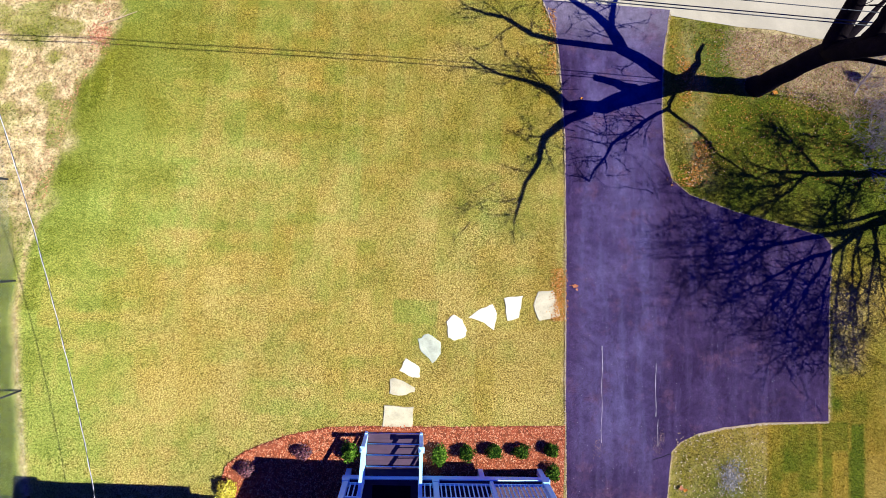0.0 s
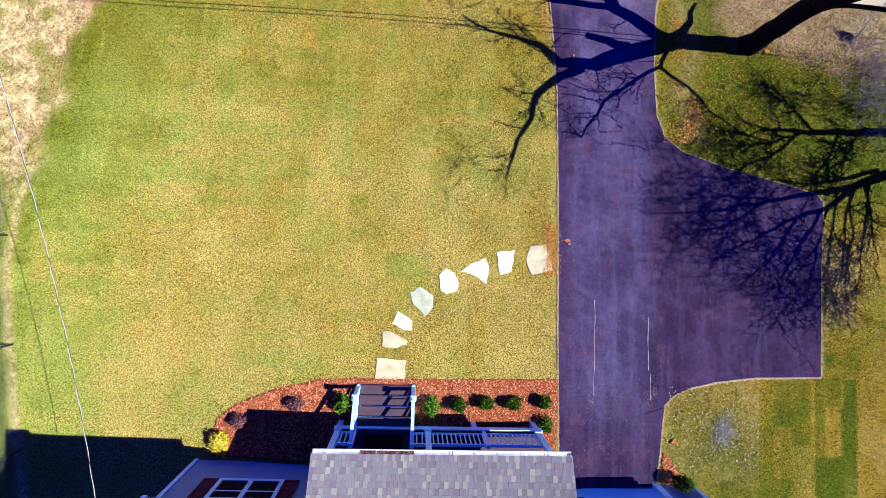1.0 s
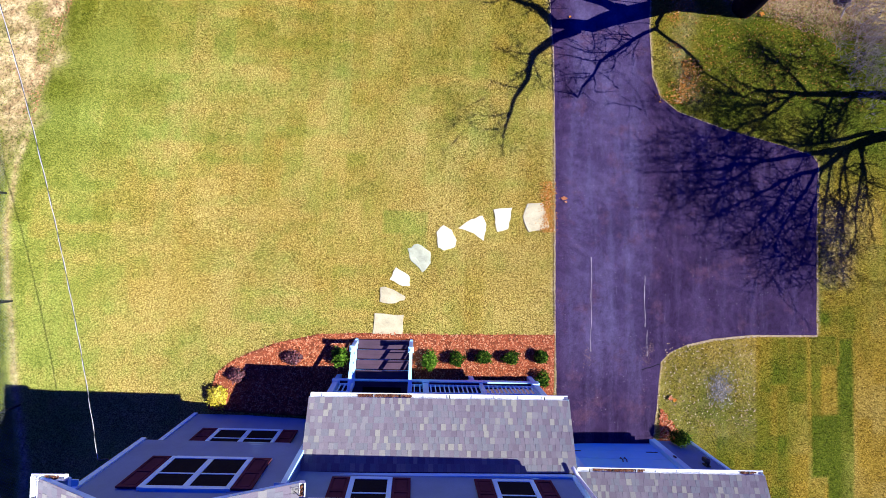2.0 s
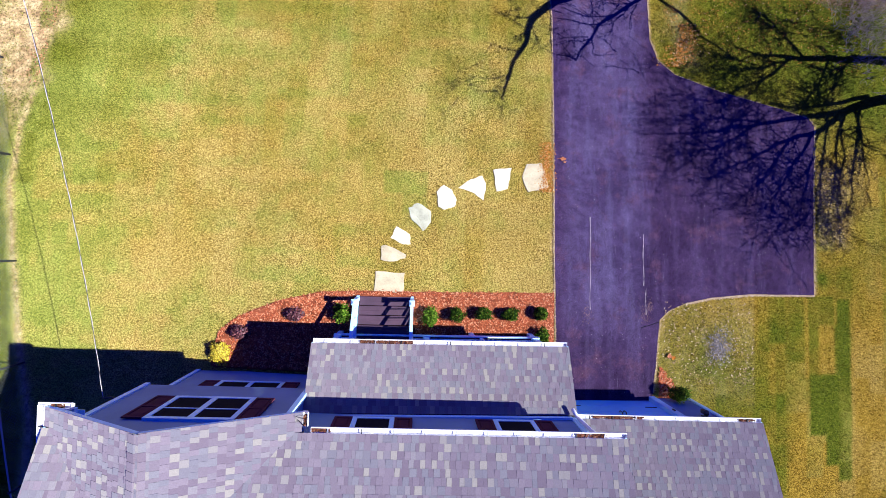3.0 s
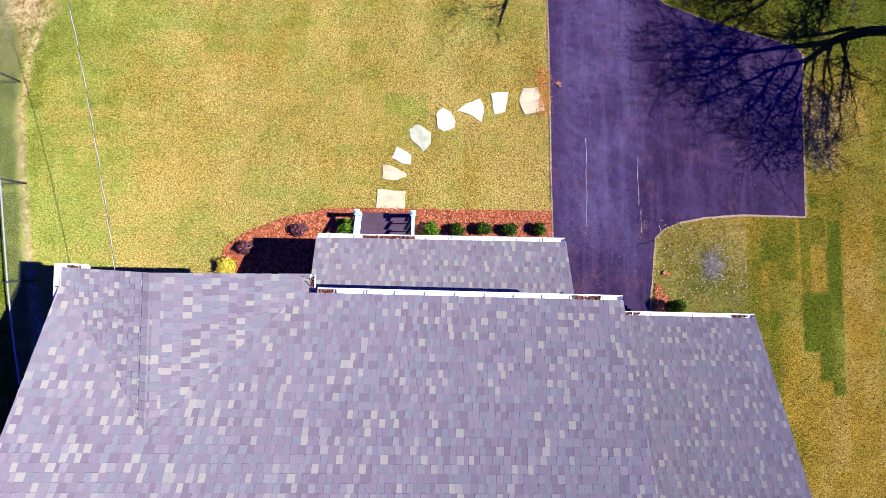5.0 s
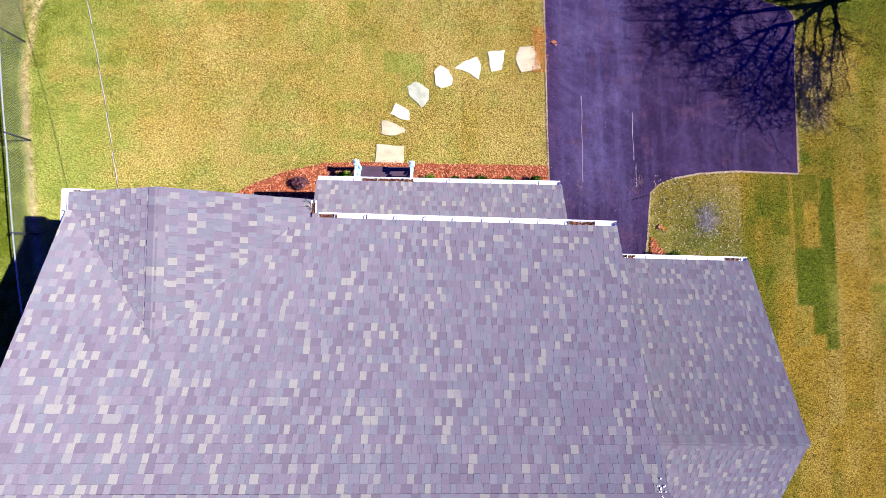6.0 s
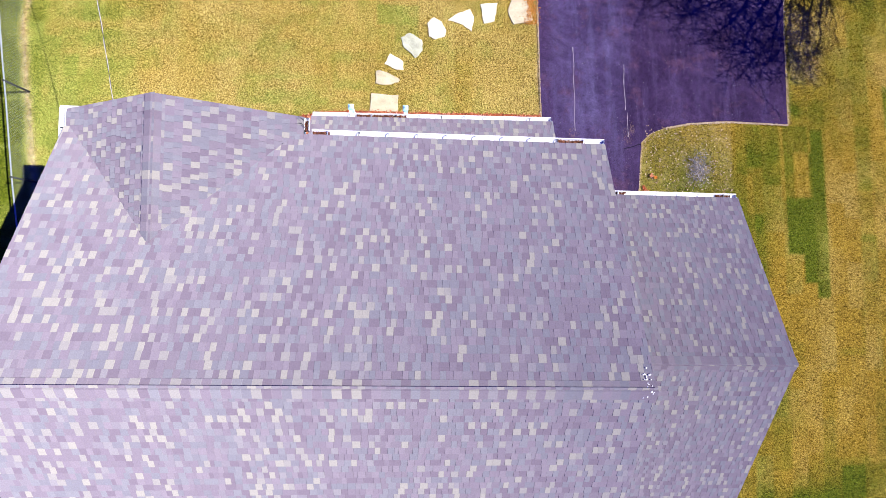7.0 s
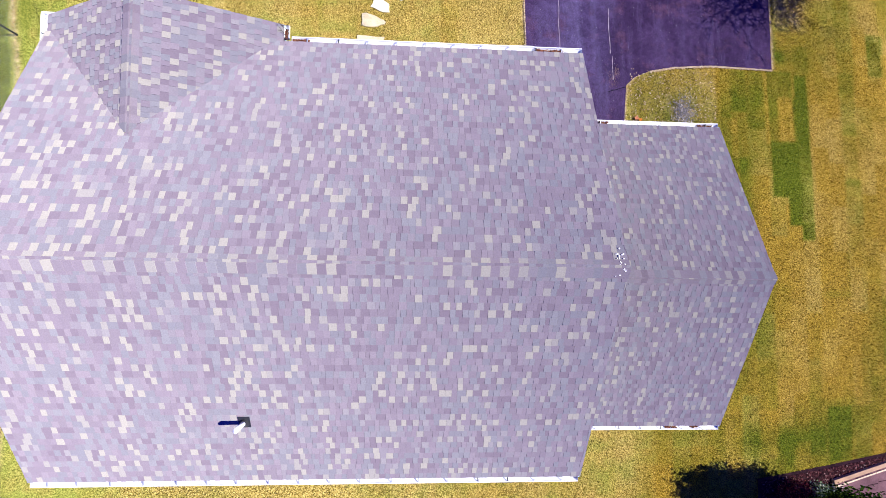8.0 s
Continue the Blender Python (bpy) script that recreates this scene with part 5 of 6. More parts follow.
def tree(base, limbs, seed, per_limb, label, size=1.0, shade_clumps=()):
    """A bare tree: limbs of their own, and a crown of fine twigs."""
    rnd = random.Random(seed)
    ob = empty("tree", base)
    verts, faces = [], []
    for i, limb in enumerate(limbs):
        pts, radii = lifted(limb)
        pts, radii = refine(pts, radii, rnd, 0.05 if i else 0.03)
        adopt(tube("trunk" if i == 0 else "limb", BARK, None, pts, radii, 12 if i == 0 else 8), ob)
        if i == 0 and limb[0][2] <= 0 and len(limbs) > 3:
            continue
        if len(limb) == 3 and limb[-1][3] >= 0.04:  # a sawn-off stub
            continue
        for _ in range(per_limb):
            k = rnd.randrange(len(pts) // 3, len(pts))
            d = (pts[k] - pts[k - 1]).normalized()
            side = Vector((rnd.gauss(0, 0.6), rnd.gauss(0, 1.0), rnd.gauss(0.3, 0.7))).normalized()
            twigs(verts, faces, pts[k], d * 0.8 + side, size * rnd.uniform(0.7, 1.6), min(0.03, 0.008 + radii[k] * 0.5), 2, rnd)
    # loose twig clumps, unseen, set where their shade should fall on the ground
    for x, y, h, count, spread in shade_clumps:
        centre = Vector((x, y, float(ground_z(x, y)))) + SUNWARD * h
        for _ in range(count):
            p = centre + Vector((rnd.gauss(0, spread), rnd.gauss(0, spread), rnd.gauss(0, spread)))
            side = Vector((rnd.gauss(0, 0.5), rnd.gauss(0, 0.8), rnd.gauss(0.7, 0.5))).normalized()
            twigs(verts, faces, p, side, size * rnd.uniform(0.8, 1.5), 0.022, 2, rnd)
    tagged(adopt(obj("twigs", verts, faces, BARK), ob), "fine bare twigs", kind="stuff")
    return tagged(ob, label, "tree")


def build_trees():
    tree((11.15, 5.77, -0.95), (
        ((11.22, 5.77, -0.1, 0.40), (10.98, 5.77, 0.22, 0.335), (10.28, 5.79, 1.0, 0.310), (9.4, 5.80, 2.0, 0.295), (8.55, 5.8, 3.0, 0.300), (8.3, 5.78, 3.3, 0.290)),
        ((8.5, 5.8, 3.0, 0.240), (7.92, 6.05, 3.5, 0.252), (6.48, 6.88, 4.75, 0.203), (6.01, 7.65, 5.6, 0.167), (4.95, 8.49, 6.6, 0.106), (3.6, 9.4, 7.3, 0.045)),
        ((6.48, 6.88, 4.4, 0.130), (4.37, 7.01, 5.9, 0.112), (3.42, 7.25, 6.7, 0.093), (2.47, 7.78, 7.5, 0.069), (1.33, 8.11, 8.5, 0.032)),
        ((6.1, 7.5, 5.0, 0.106), (6.22, 8.5, 5.7, 0.069), (6.4, 9.6, 6.7, 0.032)),
        ((8.4, 5.75, 3.1, 0.280), (6.83, 5.25, 4.6, 0.276), (5.69, 4.85, 5.7, 0.228), (4.56, 4.87, 6.6, 0.167), (4, 5.41, 7.3, 0.118), (3.25, 5.65, 7.9, 0.081), (2.32, 5.87, 8.7, 0.057), (1.38, 6.4, 9.6, 0.026)),
        ((5.3, 4.72, 6.1, 0.167), (4.56, 4.39, 6.7, 0.130), (3.92, 3.78, 7.3, 0.106), (3.65, 3.02, 7.7, 0.069), (3.13, 1.89, 8.3, 0.051), (2.93, 1.02, 8.8, 0.026)),
        ((6.9, 5.5, 4.5, 0.203), (6.2, 5.7, 5.1, 0.154), (5.51, 5.84, 5.6, 0.118)),
        ((8.3, 5.5, 3.3, 0.060), (7.99, 4.92, 4.3, 0.062), (7.21, 4.48, 5.0, 0.055), (6.05, 3.64, 5.6, 0.045), (5.3, 2.38, 6.5, 0.023)),
        ((7.99, 4.92, 4.3, 0.062), (8.95, 4.32, 4.2, 0.050), (9.71, 3.51, 4.0, 0.045), (10.69, 2.91, 4.2, 0.020)),
        ((8.5, 5.9, 3.1, 0.170), (9.05, 6.6, 3.3, 0.100), (9.36, 7.29, 3.6, 0.040)),
    ), 71, 10, "large bare tree with dark bark beside the street", 1.0, ((5.6, 3.3, 6.6, 10, 0.7), (6.6, 4.0, 5.8, 8, 0.5), (3.2, 6.0, 8.4, 6, 0.6), (2.2, 1.4, 9.2, 5, 0.4)))
    tree((19.4, 3.3, -1.2), (
        ((19.4, 3.3, 0, 0.24), (15.95, 3.27, 4.0, 0.15), (14.45, 3.21, 5.7, 0.12), (13.16, 3.15, 7.2, 0.095), (11.91, 3.19, 8.7, 0.05), (10.91, 3.4, 9.9, 0.03), (10.33, 4.03, 10.8, 0.012)),
        ((13.39, 3.2, 7.0, 0.06), (12.78, 3.92, 7.6, 0.05), (12.19, 4.47, 8.3, 0.035), (11.59, 4.91, 9.0, 0.015)),
        ((12.9, 3.15, 7.5, 0.05), (11.88, 2.32, 8.5, 0.045), (11.05, 1.99, 9.4, 0.035), (10.44, 1.58, 10.0, 0.02), (9.6, 1.3, 10.9, 0.01)),
        ((14.4, 3.2, 5.8, 0.05), (13.9, 2.3, 6.3, 0.04), (13.28, 1.37, 7.0, 0.025), (12.9, 0.6, 7.6, 0.012)),
        ((15.2, 3.2, 4.9, 0.05), (14.6, 2.6, 5.4, 0.04), (14.4, 1.7, 6.0, 0.025)),
        ((13.0, 3.15, 7.3, 0.05), (11.6, 2.7, 8.9, 0.035), (10.3, 2.6, 10.2, 0.02)),
        ((11.9, 3.2, 8.7, 0.04), (11.0, 3.0, 9.7, 0.03), (9.8, 3.2, 11.0, 0.012)),
    ), 72, 34, "slender bare tree with dark bark east of the driveway", 1.0, ((9.6, 2.6, 10.8, 6, 0.5), (11.5, 4.6, 8.8, 5, 0.5), (15.2, 4.4, 5.0, 24, 0.5), (14.1, 4.7, 6.2, 15, 0.5), (15.5, 3.4, 4.7, 14, 0.4), (15.0, 2.6, 5.4, 5, 0.5), (13.3, 4.0, 7.4, 8, 0.5), (12.2, 2.7, 8.4, 6, 0.4)))
    tree((19.6, 2.4, -1.2), (
        ((19.6, 2.3, 0, 0.26), (15.95, 1.75, 4.3, 0.17), (15.3, 1.5, 5.0, 0.14), (14.34, 1.23, 6.0, 0.11), (13.06, 1.07, 7.5, 0.085), (11.21, 0.70, 9.5, 0.05), (9.23, 0.38, 11.7, 0.035), (7.33, 0.27, 13.8, 0.012)),
        ((15.87, 1.95, 4.4, 0.08), (14.79, 1.64, 5.5, 0.07), (13.07, 1.39, 7.5, 0.045), (12.04, 1.49, 8.6, 0.02)),
        ((15.0, 1.40, 5.3, 0.11), (13.88, 0.65, 6.5, 0.085), (12.2, 0.10, 8.4, 0.06), (10.77, -0.60, 10.0, 0.03), (9.6, -1.2, 11.2, 0.012)),
        ((14.95, 1.35, 5.4, 0.06), (14.52, 0.49, 5.9, 0.05), (14.34, -1.01, 6.3, 0.035), (14.0, -2.6, 7.0, 0.012)),
        ((15.5, 1.5, 4.8, 0.06), (15.1, -0.6, 5.5, 0.04), (14.8, -2.4, 6.2, 0.012)),
        ((14.2, 1.15, 6.1, 0.05), (13.95, 0.1, 6.5, 0.04), (13.75, -1.4, 7.0, 0.025), (13.6, -2.6, 7.4, 0.01)),
        ((14.7, 1.3, 5.7, 0.05), (14.75, -0.2, 6.0, 0.04), (14.45, -1.6, 6.4, 0.028), (14.5, -3.0, 6.8, 0.012)),
        ((15.3, 1.4, 5.0, 0.06), (15.5, 0.2, 5.2, 0.04), (15.7, -1.0, 5.4, 0.02)),
        ((13.5, 0.5, 6.9, 0.06), (12.6, -0.9, 8.0, 0.04), (11.9, -2.0, 9.0, 0.015)),
        ((12.6, 0.2, 8.0, 0.05), (11.6, -1.1, 9.2, 0.035), (10.6, -1.9, 10.3, 0.012)),
        ((13.9, 0.65, 6.5, 0.05), (13.3, -0.8, 7.2, 0.035), (12.9, -2.4, 8.2, 0.012)),
        ((11.5, 0.75, 9.2, 0.05), (10.0, -0.1, 10.8, 0.035), (8.4, -0.4, 12.5, 0.012)),
        ((11.8, 0.8, 8.9, 0.045), (10.2, 0.9, 10.6, 0.03), (8.3, 0.8, 12.6, 0.012)),
    ), 73, 22, "wide bare tree with dark bark beyond the turning pad", 1.05,
        ((8.6, 1.3, 12.4, 16, 0.5), (9.6, 1.1, 11.4, 22, 0.5), (10.6, 1.0, 10.3, 22, 0.5), (11.4, 1.3, 9.3, 18, 0.5), (11.0, -0.4, 9.8, 16, 0.5), (12.0, -1.5, 8.7, 26, 0.5), (12.9, -0.4, 7.5, 10, 0.5), (14.6, -1.8, 6.4, 12, 0.5), (14.4, -3.0, 6.8, 8, 0.4), (12.7, -2.4, 8.2, 20, 0.4), (12.2, -2.6, 8.6, 12, 0.4)))


def build_brush():
    rnd = random.Random(81)
    for x, y, count, high in ((15.9, 5.6, 80, 0.9), (15.5, 4.3, 75, 0.8), (16.3, 4.9, 60, 0.9), (15.9, 3.4, 45, 0.7)):
        g = float(ground_z(x, y))
        verts, faces = [], []
        for _ in range(count):
            p = Vector((x + rnd.gauss(0, 0.45), y + rnd.gauss(0, 0.5), g - 0.02))
            d = Vector((rnd.gauss(0, 0.7), rnd.gauss(0, 0.7), 1.0))
            twigs(verts, faces, p, d, high * rnd.uniform(0.5, 1.1), 0.009, 1, rnd)
        ob = obj("brush", verts, faces, TWIG)
        tagged(ob, "leafless grey brush under the trees", "shrub", kind="stuff")
    verts, faces = [], []
    foot = Vector((14.89, 5.81, -1.22))
    stem = [foot, foot + Vector((0.06, 0.30, 0.12)), foot + Vector((0.16, 0.62, 0.35)), foot + Vector((0.22, 0.95, 0.62)), foot + Vector((0.42, 1.3, 0.9))]
    tube_data(stem, (0.03, 0.026, 0.022, 0.016, 0.008), 6, verts, faces)
    for k in (1, 2, 3, 4):
        for _ in range(3):
            twigs(verts, faces, stem[k], Vector((rnd.gauss(0.2, 0.7), rnd.gauss(0.3, 0.7), 0.5)), 0.55, 0.011, 1, rnd)
    tagged(obj("sapling", verts, faces, TWIG), "thin pale leafless sapling under the trees", "sapling")


def build_fence():
    fence = empty("chain_link_fence", (-11.2, -4.5, 0.5))
    tagged(fence, "galvanised chain-link fence along the lawn's edge", "fence")
    along = lambda y: fit_line(FENCE_LINE, y)
    posts = [7.6, 4.7, 1.3, -1.75, -4.94, -7.85, -10.9, -13.9, -16.9]
    high = 0.98
    foot = lambda y: Vector((along(y), y, float(ground_z(along(y), y))))
    for y in posts:
        p = foot(y)
        post = adopt(tube("post", SHADED_POST, None, (p - Vector((0, 0, 0.1)), p + Vector((0, 0, high + 0.03))), 0.03, 8), fence)
        bm = bmesh.new()
        bmesh.ops.create_uvsphere(bm, u_segments=8, v_segments=5, radius=0.036, matrix=Matrix.Translation(p + Vector((0, 0, high + 0.04))))
        adopt(part("post_cap", bm, SHADED_POST), post)
    rail_pts = [foot(y) + Vector((0, 0, high)) for y in np.linspace(posts[0], posts[-1], 40)]
    adopt(tube("top_rail", DULL_STEEL, None, rail_pts, 0.020, 8, "dull galvanised top rail"), fence)
    verts, faces = [], []
    ys = np.arange(posts[0], posts[-1], -0.085)
    for s in (1, -1):
        for y in ys:
            steps = 6
            pts = []
            for k in range(steps + 1):
                yy = y + s * (k / steps) * high * 0.75
                if posts[-1] <= yy <= posts[0]:
                    pts.append(foot(yy) + Vector((0.012 * s, 0, 0.02 + (high - 0.03) * k / steps)))
            if len(pts) > 1:
                tube_data(pts, [0.0014] * len(pts), 3, verts, faces)
    tagged(adopt(obj("wire_mesh", verts, faces, MESH), fence), "diamond wire mesh", kind="stuff")


def hung(a, b, sag, n=14):
    a, b = Vector(a), Vector(b)
    return [a.lerp(b, i / n) - Vector((0, 0, 4 * sag * (i / n) * (1 - i / n))) for i in range(n + 1)]


WIRE_Z = (3.73, 3.90)


def build_wires():
    for y0, y1, h, r in ((6.34, 5.89, WIRE_Z[0], 0.015), (6.17, 5.73, WIRE_Z[1], 0.015), (6.36, 5.91, WIRE_Z[0] + 0.45, 0.012)):
        a, b = Vector((-60.0, y0 + 0.7, h)), Vector((60.0, y1 - 0.7, h))
        tagged(tube("power_line", WIRE, None, hung(a, b, 0.1, 24), r, 6), "black overhead cable along the street", "cable", "overhead lines")
    run = hung((-5.86, -7.40, 5.15), (-8.11, 11.0, 10.66), 1.06, 260)
    drop = empty("service_cable", run[0])
    tagged(drop, "twisted service cable, bare and black strands, running to the house", "cable")
    for name, mat, turn in (("bare_strand", CABLE, 0.0), ("black_strand", WIRE, math.pi)):
        strand = [p + Vector((0.0065 * math.cos(turn + i * 0.55), 0, 0.0065 * math.sin(turn + i * 0.55))) for i, p in enumerate(run)]
        adopt(tube(name, mat, None, strand, 0.0058, 5), drop)
    mast = tube("cable_bracket", BLACK, None, ((-5.63, -7.5, 5.0), (-5.75, -7.42, 5.05), (-5.86, -7.40, 5.16)), 0.02, 6)
    tagged(mast, "black cable bracket on the gable wall", "bracket")


def build_branch():
    at = lambda x, y, h: Vector((x, y, float(ground_z(x, y)) + h))
    main = [at(-10.57, 6.56, 0.03), at(-10.30, 6.66, 0.05), at(-10.03, 6.75, 0.06), at(-9.72, 6.92, 0.05), at(-9.47, 7.06, 0.03)]
    verts, faces = [], []
    tube_data(main, (0.022, 0.020, 0.017, 0.012, 0.007), 6, verts, faces)
    tube_data([main[2], at(-9.88, 6.92, 0.06), at(-9.80, 7.10, 0.04)], (0.012, 0.009, 0.005), 5, verts, faces)
    tagged(obj("fallen_branch", verts, faces, EDGE_GRIT), "pale fallen branch lying on bare ground", "branch")


def build_feeder():
    x, y = 16.9, 6.60
    g = float(ground_z(x, y))
    ob = empty("bird_feeder", (x, y, g))
    adopt(tube("pole", BLACK, None, ((x, y, g - 0.05), (x, y, g + 2.5)), 0.022, 8), ob)
    bm = bmesh.new()
    lean = Matrix.Translation((x, y + 0.06, g + 2.6)) @ Matrix.Rotation(-0.5, 4, "X")
    bmesh.ops.create_cone(bm, cap_ends=True, segments=12, radius1=0.24, radius2=0.01, depth=0.5, matrix=lean)
    adopt(part("roof", bm, BLACK), ob)
    tagged(ob, "dark cone-topped feeder on a thin pole", "bird feeder")


HEAP = (-10.52, 6.14)


def build_litter():
    rnd = np.random.RandomState(15)
    verts, faces = [], []
    for _ in range(9600):
        k = rnd.rand()
        if k < 0.50:
            y = rnd.uniform(2.2, 7.2)
            x = 9.05 + 0.25 * math.sin(1.7 * y) + rnd.randn() * 0.34
            if rnd.rand() > 2.4 * (float(value_noise(x, y, 0.6, 44)) - 0.40) + 0.08:
                continue
        elif k < 0.54:
            x, y = 4.25 - abs(rnd.randn()) * 0.25, rnd.uniform(5.6, 8.0)
        elif k < 0.90:
            x, y = rnd.uniform(8.2, 15.5), rnd.uniform(2.5, 7.6)
            if rnd.rand() < 0.6:
                continue
        elif k < 0.985:
            x, y = 4.4 + rnd.randn() * 0.12, rnd.uniform(-2.2, -0.6)
        else:
            x, y = rnd.uniform(8.2, 12.5), rnd.uniform(3.5, 6.0)
        chip(verts, faces, (x, y, float(ground_z(x, y)) + 0.03), rnd, 0.014, 0.010)
    tagged(obj("fallen_leaves", verts, faces, FALLEN), "scattered orange and tan dead leaves", "leaves", kind="stuff")
    verts, faces = [], []
    for _ in range(800):  # litter along the bare edge west of the lawn, with a small heap
        y = rnd.uniform(0.5, 9.0)
        x = float(curve(LAWN_LEFT, y)) - 0.1 - 0.5 * rnd.rand() ** 2
        if rnd.rand() < 0.45:
            x, y = HEAP[0] + 0.2 * rnd.randn(), HEAP[1] + 0.2 * rnd.randn()
        chip(verts, faces, (x, y, float(ground_z(x, y)) + 0.03), rnd, 0.016, 0.011)
    tagged(obj("fallen_leaves", verts, faces, RUSSET), "reddish dead leaves along the lawn's bare edge", "leaves", kind="stuff")
    verts, faces = [], []
    for _ in range(9000):
        x, y = rnd.uniform(10.2, 16.5) + 0.3 * rnd.randn(), rnd.uniform(5.0, 7.75)
        if y - 5.0 < (13.2 - x) * 0.28 + 0.5 * rnd.rand() or y > float(road_edge(x)) - 0.1:
            continue
        chip(verts, faces, (x, y, float(ground_z(x, y)) + 0.02 + 0.02 * rnd.rand()), rnd, 0.012, 0.008)
    tagged(obj("leaf_litter", verts, faces, LITTER), "matted brown leaf litter beside the street", "leaves", kind="stuff")
    for x, y, size, mat in ((4.90, -1.12, 0.11, RUSSET), (4.96, -1.22, 0.06, RUSSET), (5.1, 4.9, 0.06, FALLEN), (8.36, -7.10, 0.13, RUSSET), (8.50, -7.16, 0.09, FALLEN), (11.83, 5.62, 0.12, FALLEN)):
        z = float(ground_z(x, y)) + 0.04
        ring = []
        for i in range(14):
            a, r = i * 0.449, size * rnd.uniform(0.45, 1.05)
            ring.append((x + r * math.cos(a), y + 0.7 * r * math.sin(a), z + 0.05 * rnd.rand()))
        tagged(obj("dead_leaf", ring + [(x, y, z)], [(i, (i + 1) % 14, 14) for i in range(14)], mat), "curled brown dead leaf on the ground", "leaf")
    verts, faces = [], []
    for _ in range(620):
        x, y = 10.03 + rnd.randn() * 0.19, -6.80 + rnd.randn() * 0.24
        chip(verts, faces, (x, y, float(ground_z(x, y)) + 0.02 + 0.02 * rnd.rand()), rnd, 0.034, 0.0045)
    tagged(obj("dry_stalks", verts, faces, RUBBLE), "patch of dry grey stalks in the grass", "dead plant", kind="stuff")
    verts, faces = [], []
    for _ in range(420):  # straw bits on the island beside the garage
        x, y = rnd.uniform(8.15, 11.2), rnd.uniform(-8.0, -5.4)
        chip(verts, faces, (x, y, float(ground_z(x, y)) + 0.025), rnd, 0.022, 0.008)
    tagged(obj("straw_bits", verts, faces, EDGE_GRIT), "pale straw bits in thin grass", "straw", kind="stuff")


WINE = island_mat("wine_red_leaves", ((0.0, (0.03, 0.004, 0.006)), (0.6, (0.13, 0.016, 0.022)), (0.9, (0.30, 0.06, 0.05)), (1.0, (0.42, 0.24, 0.10))))[0]
OLD_BARK = island_mat("old_bark", ((0.0, (0.012, 0.005, 0.006)), (0.6, (0.075, 0.022, 0.025)), (0.92, (0.17, 0.06, 0.055)), (1.0, (0.30, 0.2, 0.17))))[0]
PALE_TIMBER = plain("pale_timber", (0.52, 0.40, 0.25), 0.8, 3.0, 0.2, fine=30.0)


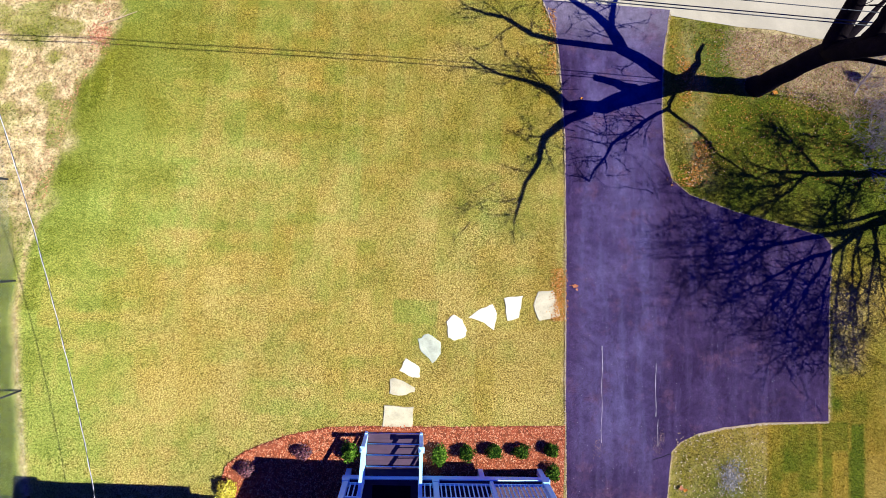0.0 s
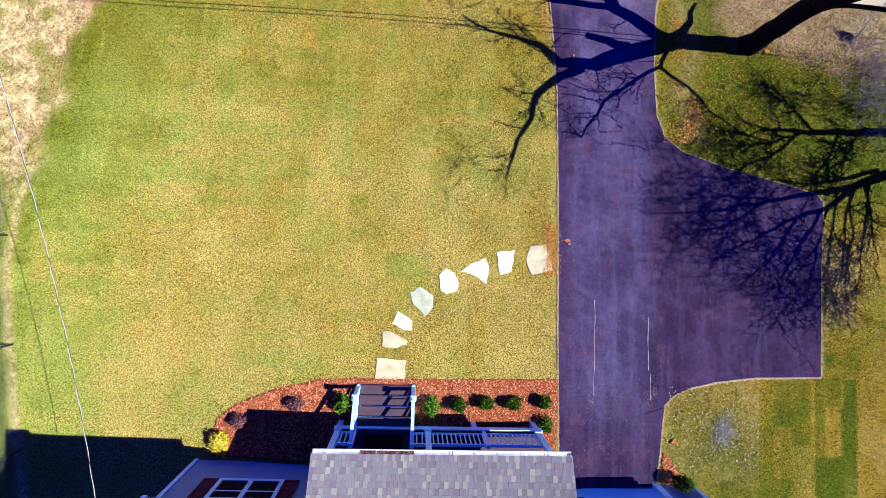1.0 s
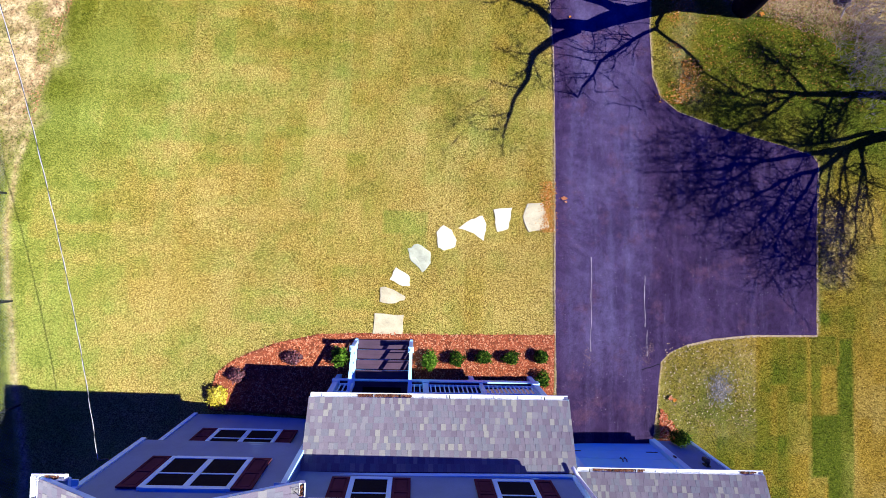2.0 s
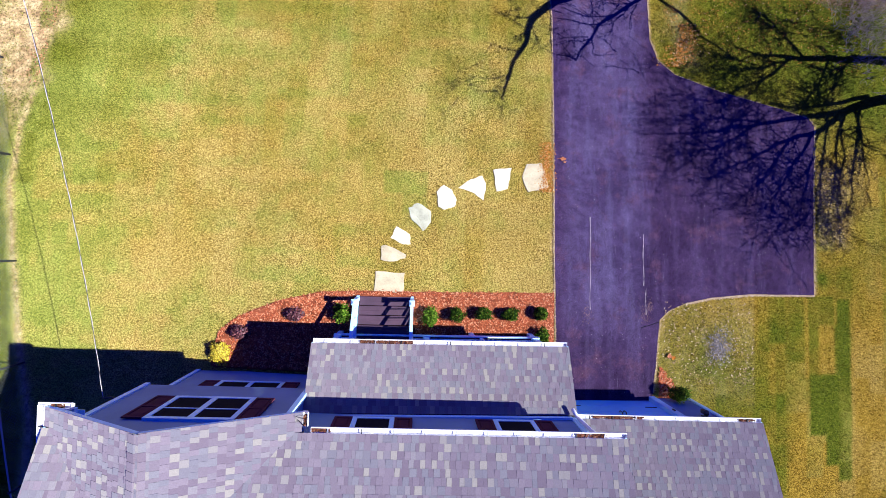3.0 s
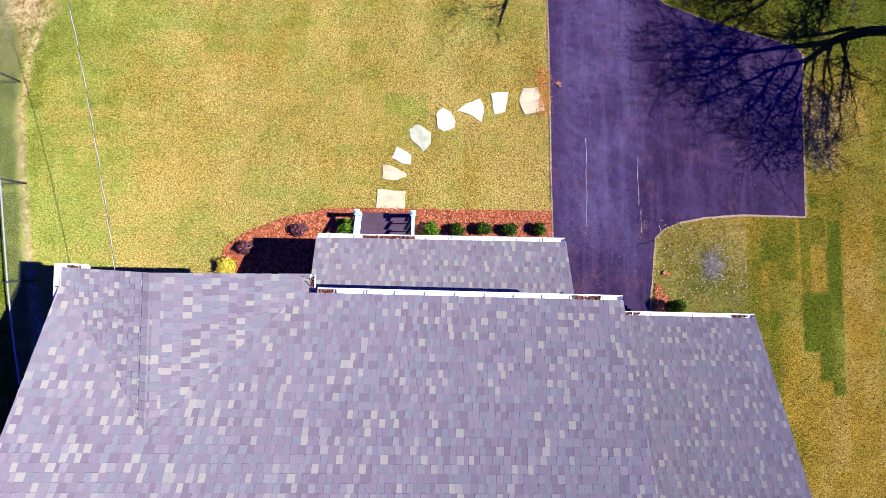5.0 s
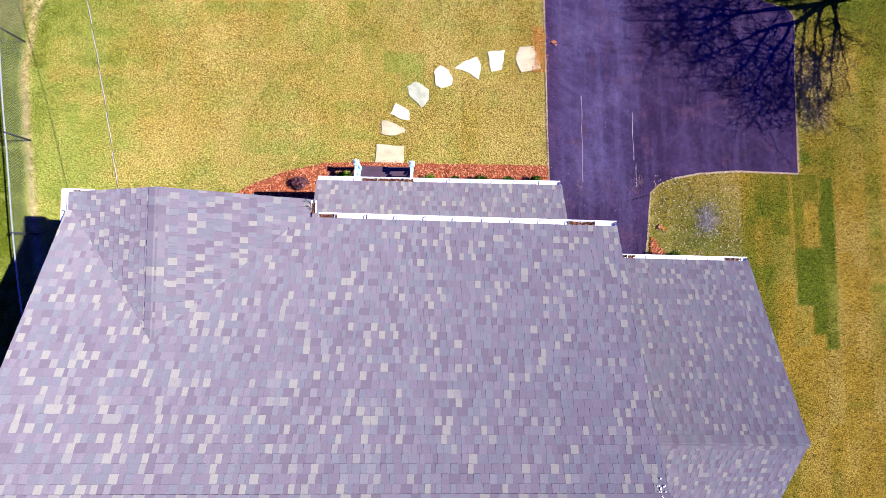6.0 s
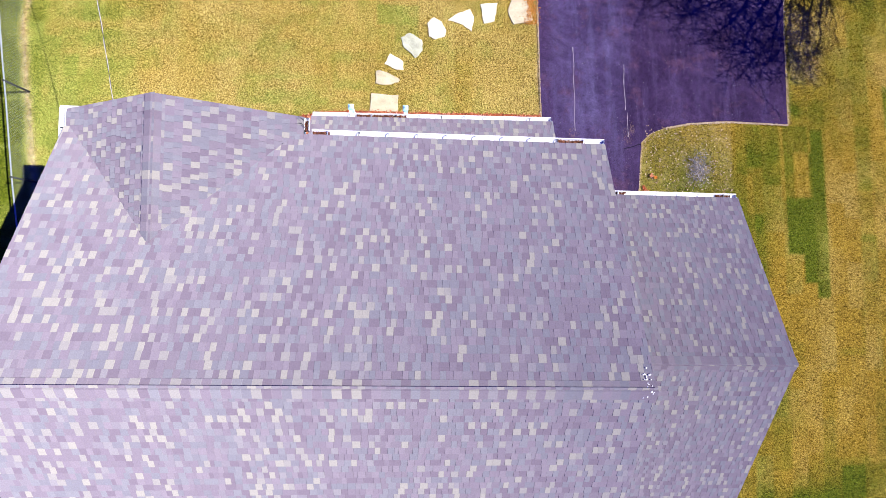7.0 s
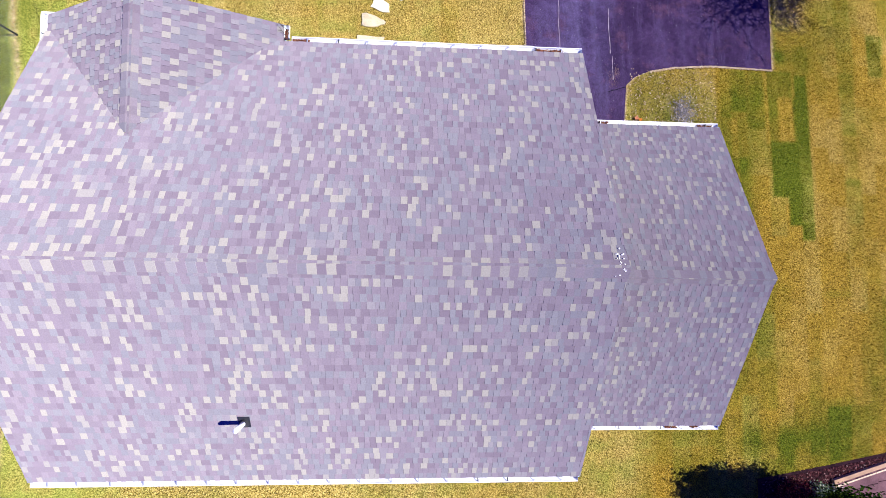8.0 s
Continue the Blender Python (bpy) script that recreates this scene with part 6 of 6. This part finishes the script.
def build_neighbour():
    """The corner of the next garden: a dark bed with shrubs, a timber-edged patio, a rounded evergreen."""
    gz = lambda x, y: float(ground_z(x, y))
    edge = lambda x: -18.62 + (x - 12.8) * 0.098
    verts = []
    xs = np.linspace(12.2, 19.0, 30)
    for x in xs:
        for k, d in enumerate((0.03, 0.0, -0.2, -0.45, -0.7, -4.0)):
            y = edge(x) + d
            verts.append((x, y, gz(x, y) + (-0.06 if k == 0 else 0.05)))
    bed = obj("neighbour_bed", verts, grid_faces(len(xs), 6), SHADED_DARK_MULCH, smooth=True)
    tagged(bed, "dark planting bed at the next garden, shade in its colour", "flower bed", kind="structure")
    slope = 0.19
    for d, w, h in ((0.0, 0.13, 0.16), (-0.17, 0.05, 0.14)):
        a, b = Vector((14.95, -18.88 + d, 0)), Vector((19.0, -18.88 + slope * 4.05 + d, 0))
        bm = bmesh.new()
        beam(bm, (a.x, a.y, gz(a.x, a.y) + h), (b.x, b.y, gz(b.x, b.y) + h), w, 0.1)
        tagged(part("timber_edging", bm, TIMBER if w > 0.1 else PALE_TIMBER), "tan timber edging of the patio", "edging", "patio edging")
    rnd = np.random.RandomState(41)
    verts, faces = [], []
    for _ in range(2600):
        x = rnd.uniform(12.3, 18.8)
        y = edge(x) - 0.05 - 1.0 * rnd.rand() ** 1.3
        chip(verts, faces, (x, y, gz(x, y) + 0.05 + 0.05 * rnd.rand()), rnd, 0.03, 0.013)
    tagged(obj("bark_pieces", verts, faces, OLD_BARK, bed), "dark bark and dead leaves", kind="stuff")
    patio = empty("patio", (17, -19.4, 0.4))
    tagged(patio, "mauve paved patio edged with timber", "patio")
    for i in range(9):
        for j in range(5):
            x, y = 14.95 + i * 0.44 + 0.085 * j, -19.05 - j * 0.45 + slope * (i * 0.44)
            bm = box(bmesh.new(), 0, 0.435, -0.435, 0, gz(x, y) - 0.03, gz(x, y) + 0.11, 0.01)
            bmesh.ops.transform(bm, matrix=Matrix.Translation((x, y + 0.1, 0)) @ Matrix.Rotation(math.atan(slope), 4, "Z"), verts=bm.verts)
            adopt(part("paver", bm, PAVER), patio)
    for i, (x, y, r, m, lab) in enumerate(((13.25, -18.98, 0.50, WINE, "reddish twiggy shrub in the dark bed"), (14.3, -19.12, 0.42, VARIEGATED, "pale-edged green shrub in the dark bed"), (14.85, -19.3, 0.35, VARIEGATED, "pale-edged green shrub in the dark bed"))):
        shrub("garden_shrub", (x, y), (r, r * 0.8, 0.35), m, 1800, 0.035, lab, "shrub", 90 + i)
    # a tall evergreen south of the view, whose rounded shade falls on the lawn
    x, y = 13.3, -19.45
    g = gz(x, y)
    tree_ob = empty("evergreen_tree", (x, y, g))
    adopt(tube("trunk", BARK, None, ((x, y, g - 0.1), (x, y, g + 1.8), (x + 0.05, y, g + 3.8)), (0.12, 0.09, 0.03), 8), tree_ob)
    rnd = random.Random(99)
    verts, faces = [], []
    for cx, cy, cz, r in ((0, 0, 2.7, 1.0), (-0.4, 0.5, 2.9, 0.85), (0.5, 0.35, 2.4, 0.85), (0.1, -0.5, 2.8, 0.9), (0.55, 0.1, 3.5, 0.8), (0.2, 0.2, 1.8, 0.7), (-0.55, -0.25, 3.1, 0.9), (-0.8, -0.55, 3.3, 0.8), (1.2, 0.1, 2.6, 0.85), (0.2, 0.25, 3.3, 0.85), (0.6, 0.0, 1.4, 0.8)):
        leaves_in(verts, faces, (x + cx, y + cy, g + cz), (r, r, r), 4600, 0.06, rnd, -1)
    adopt(obj("crown", verts, faces, BOXWOOD), tree_ob)
    tagged(tree_ob, "rounded dark evergreen at the next garden", "tree")


build_ground()
build_drive()
build_bed()
build_house()
build_porch()
build_stones()
build_shrubs()
build_trees()
build_brush()
build_fence()
build_wires()
build_branch()
build_feeder()
build_litter()
build_neighbour()
build_grass()
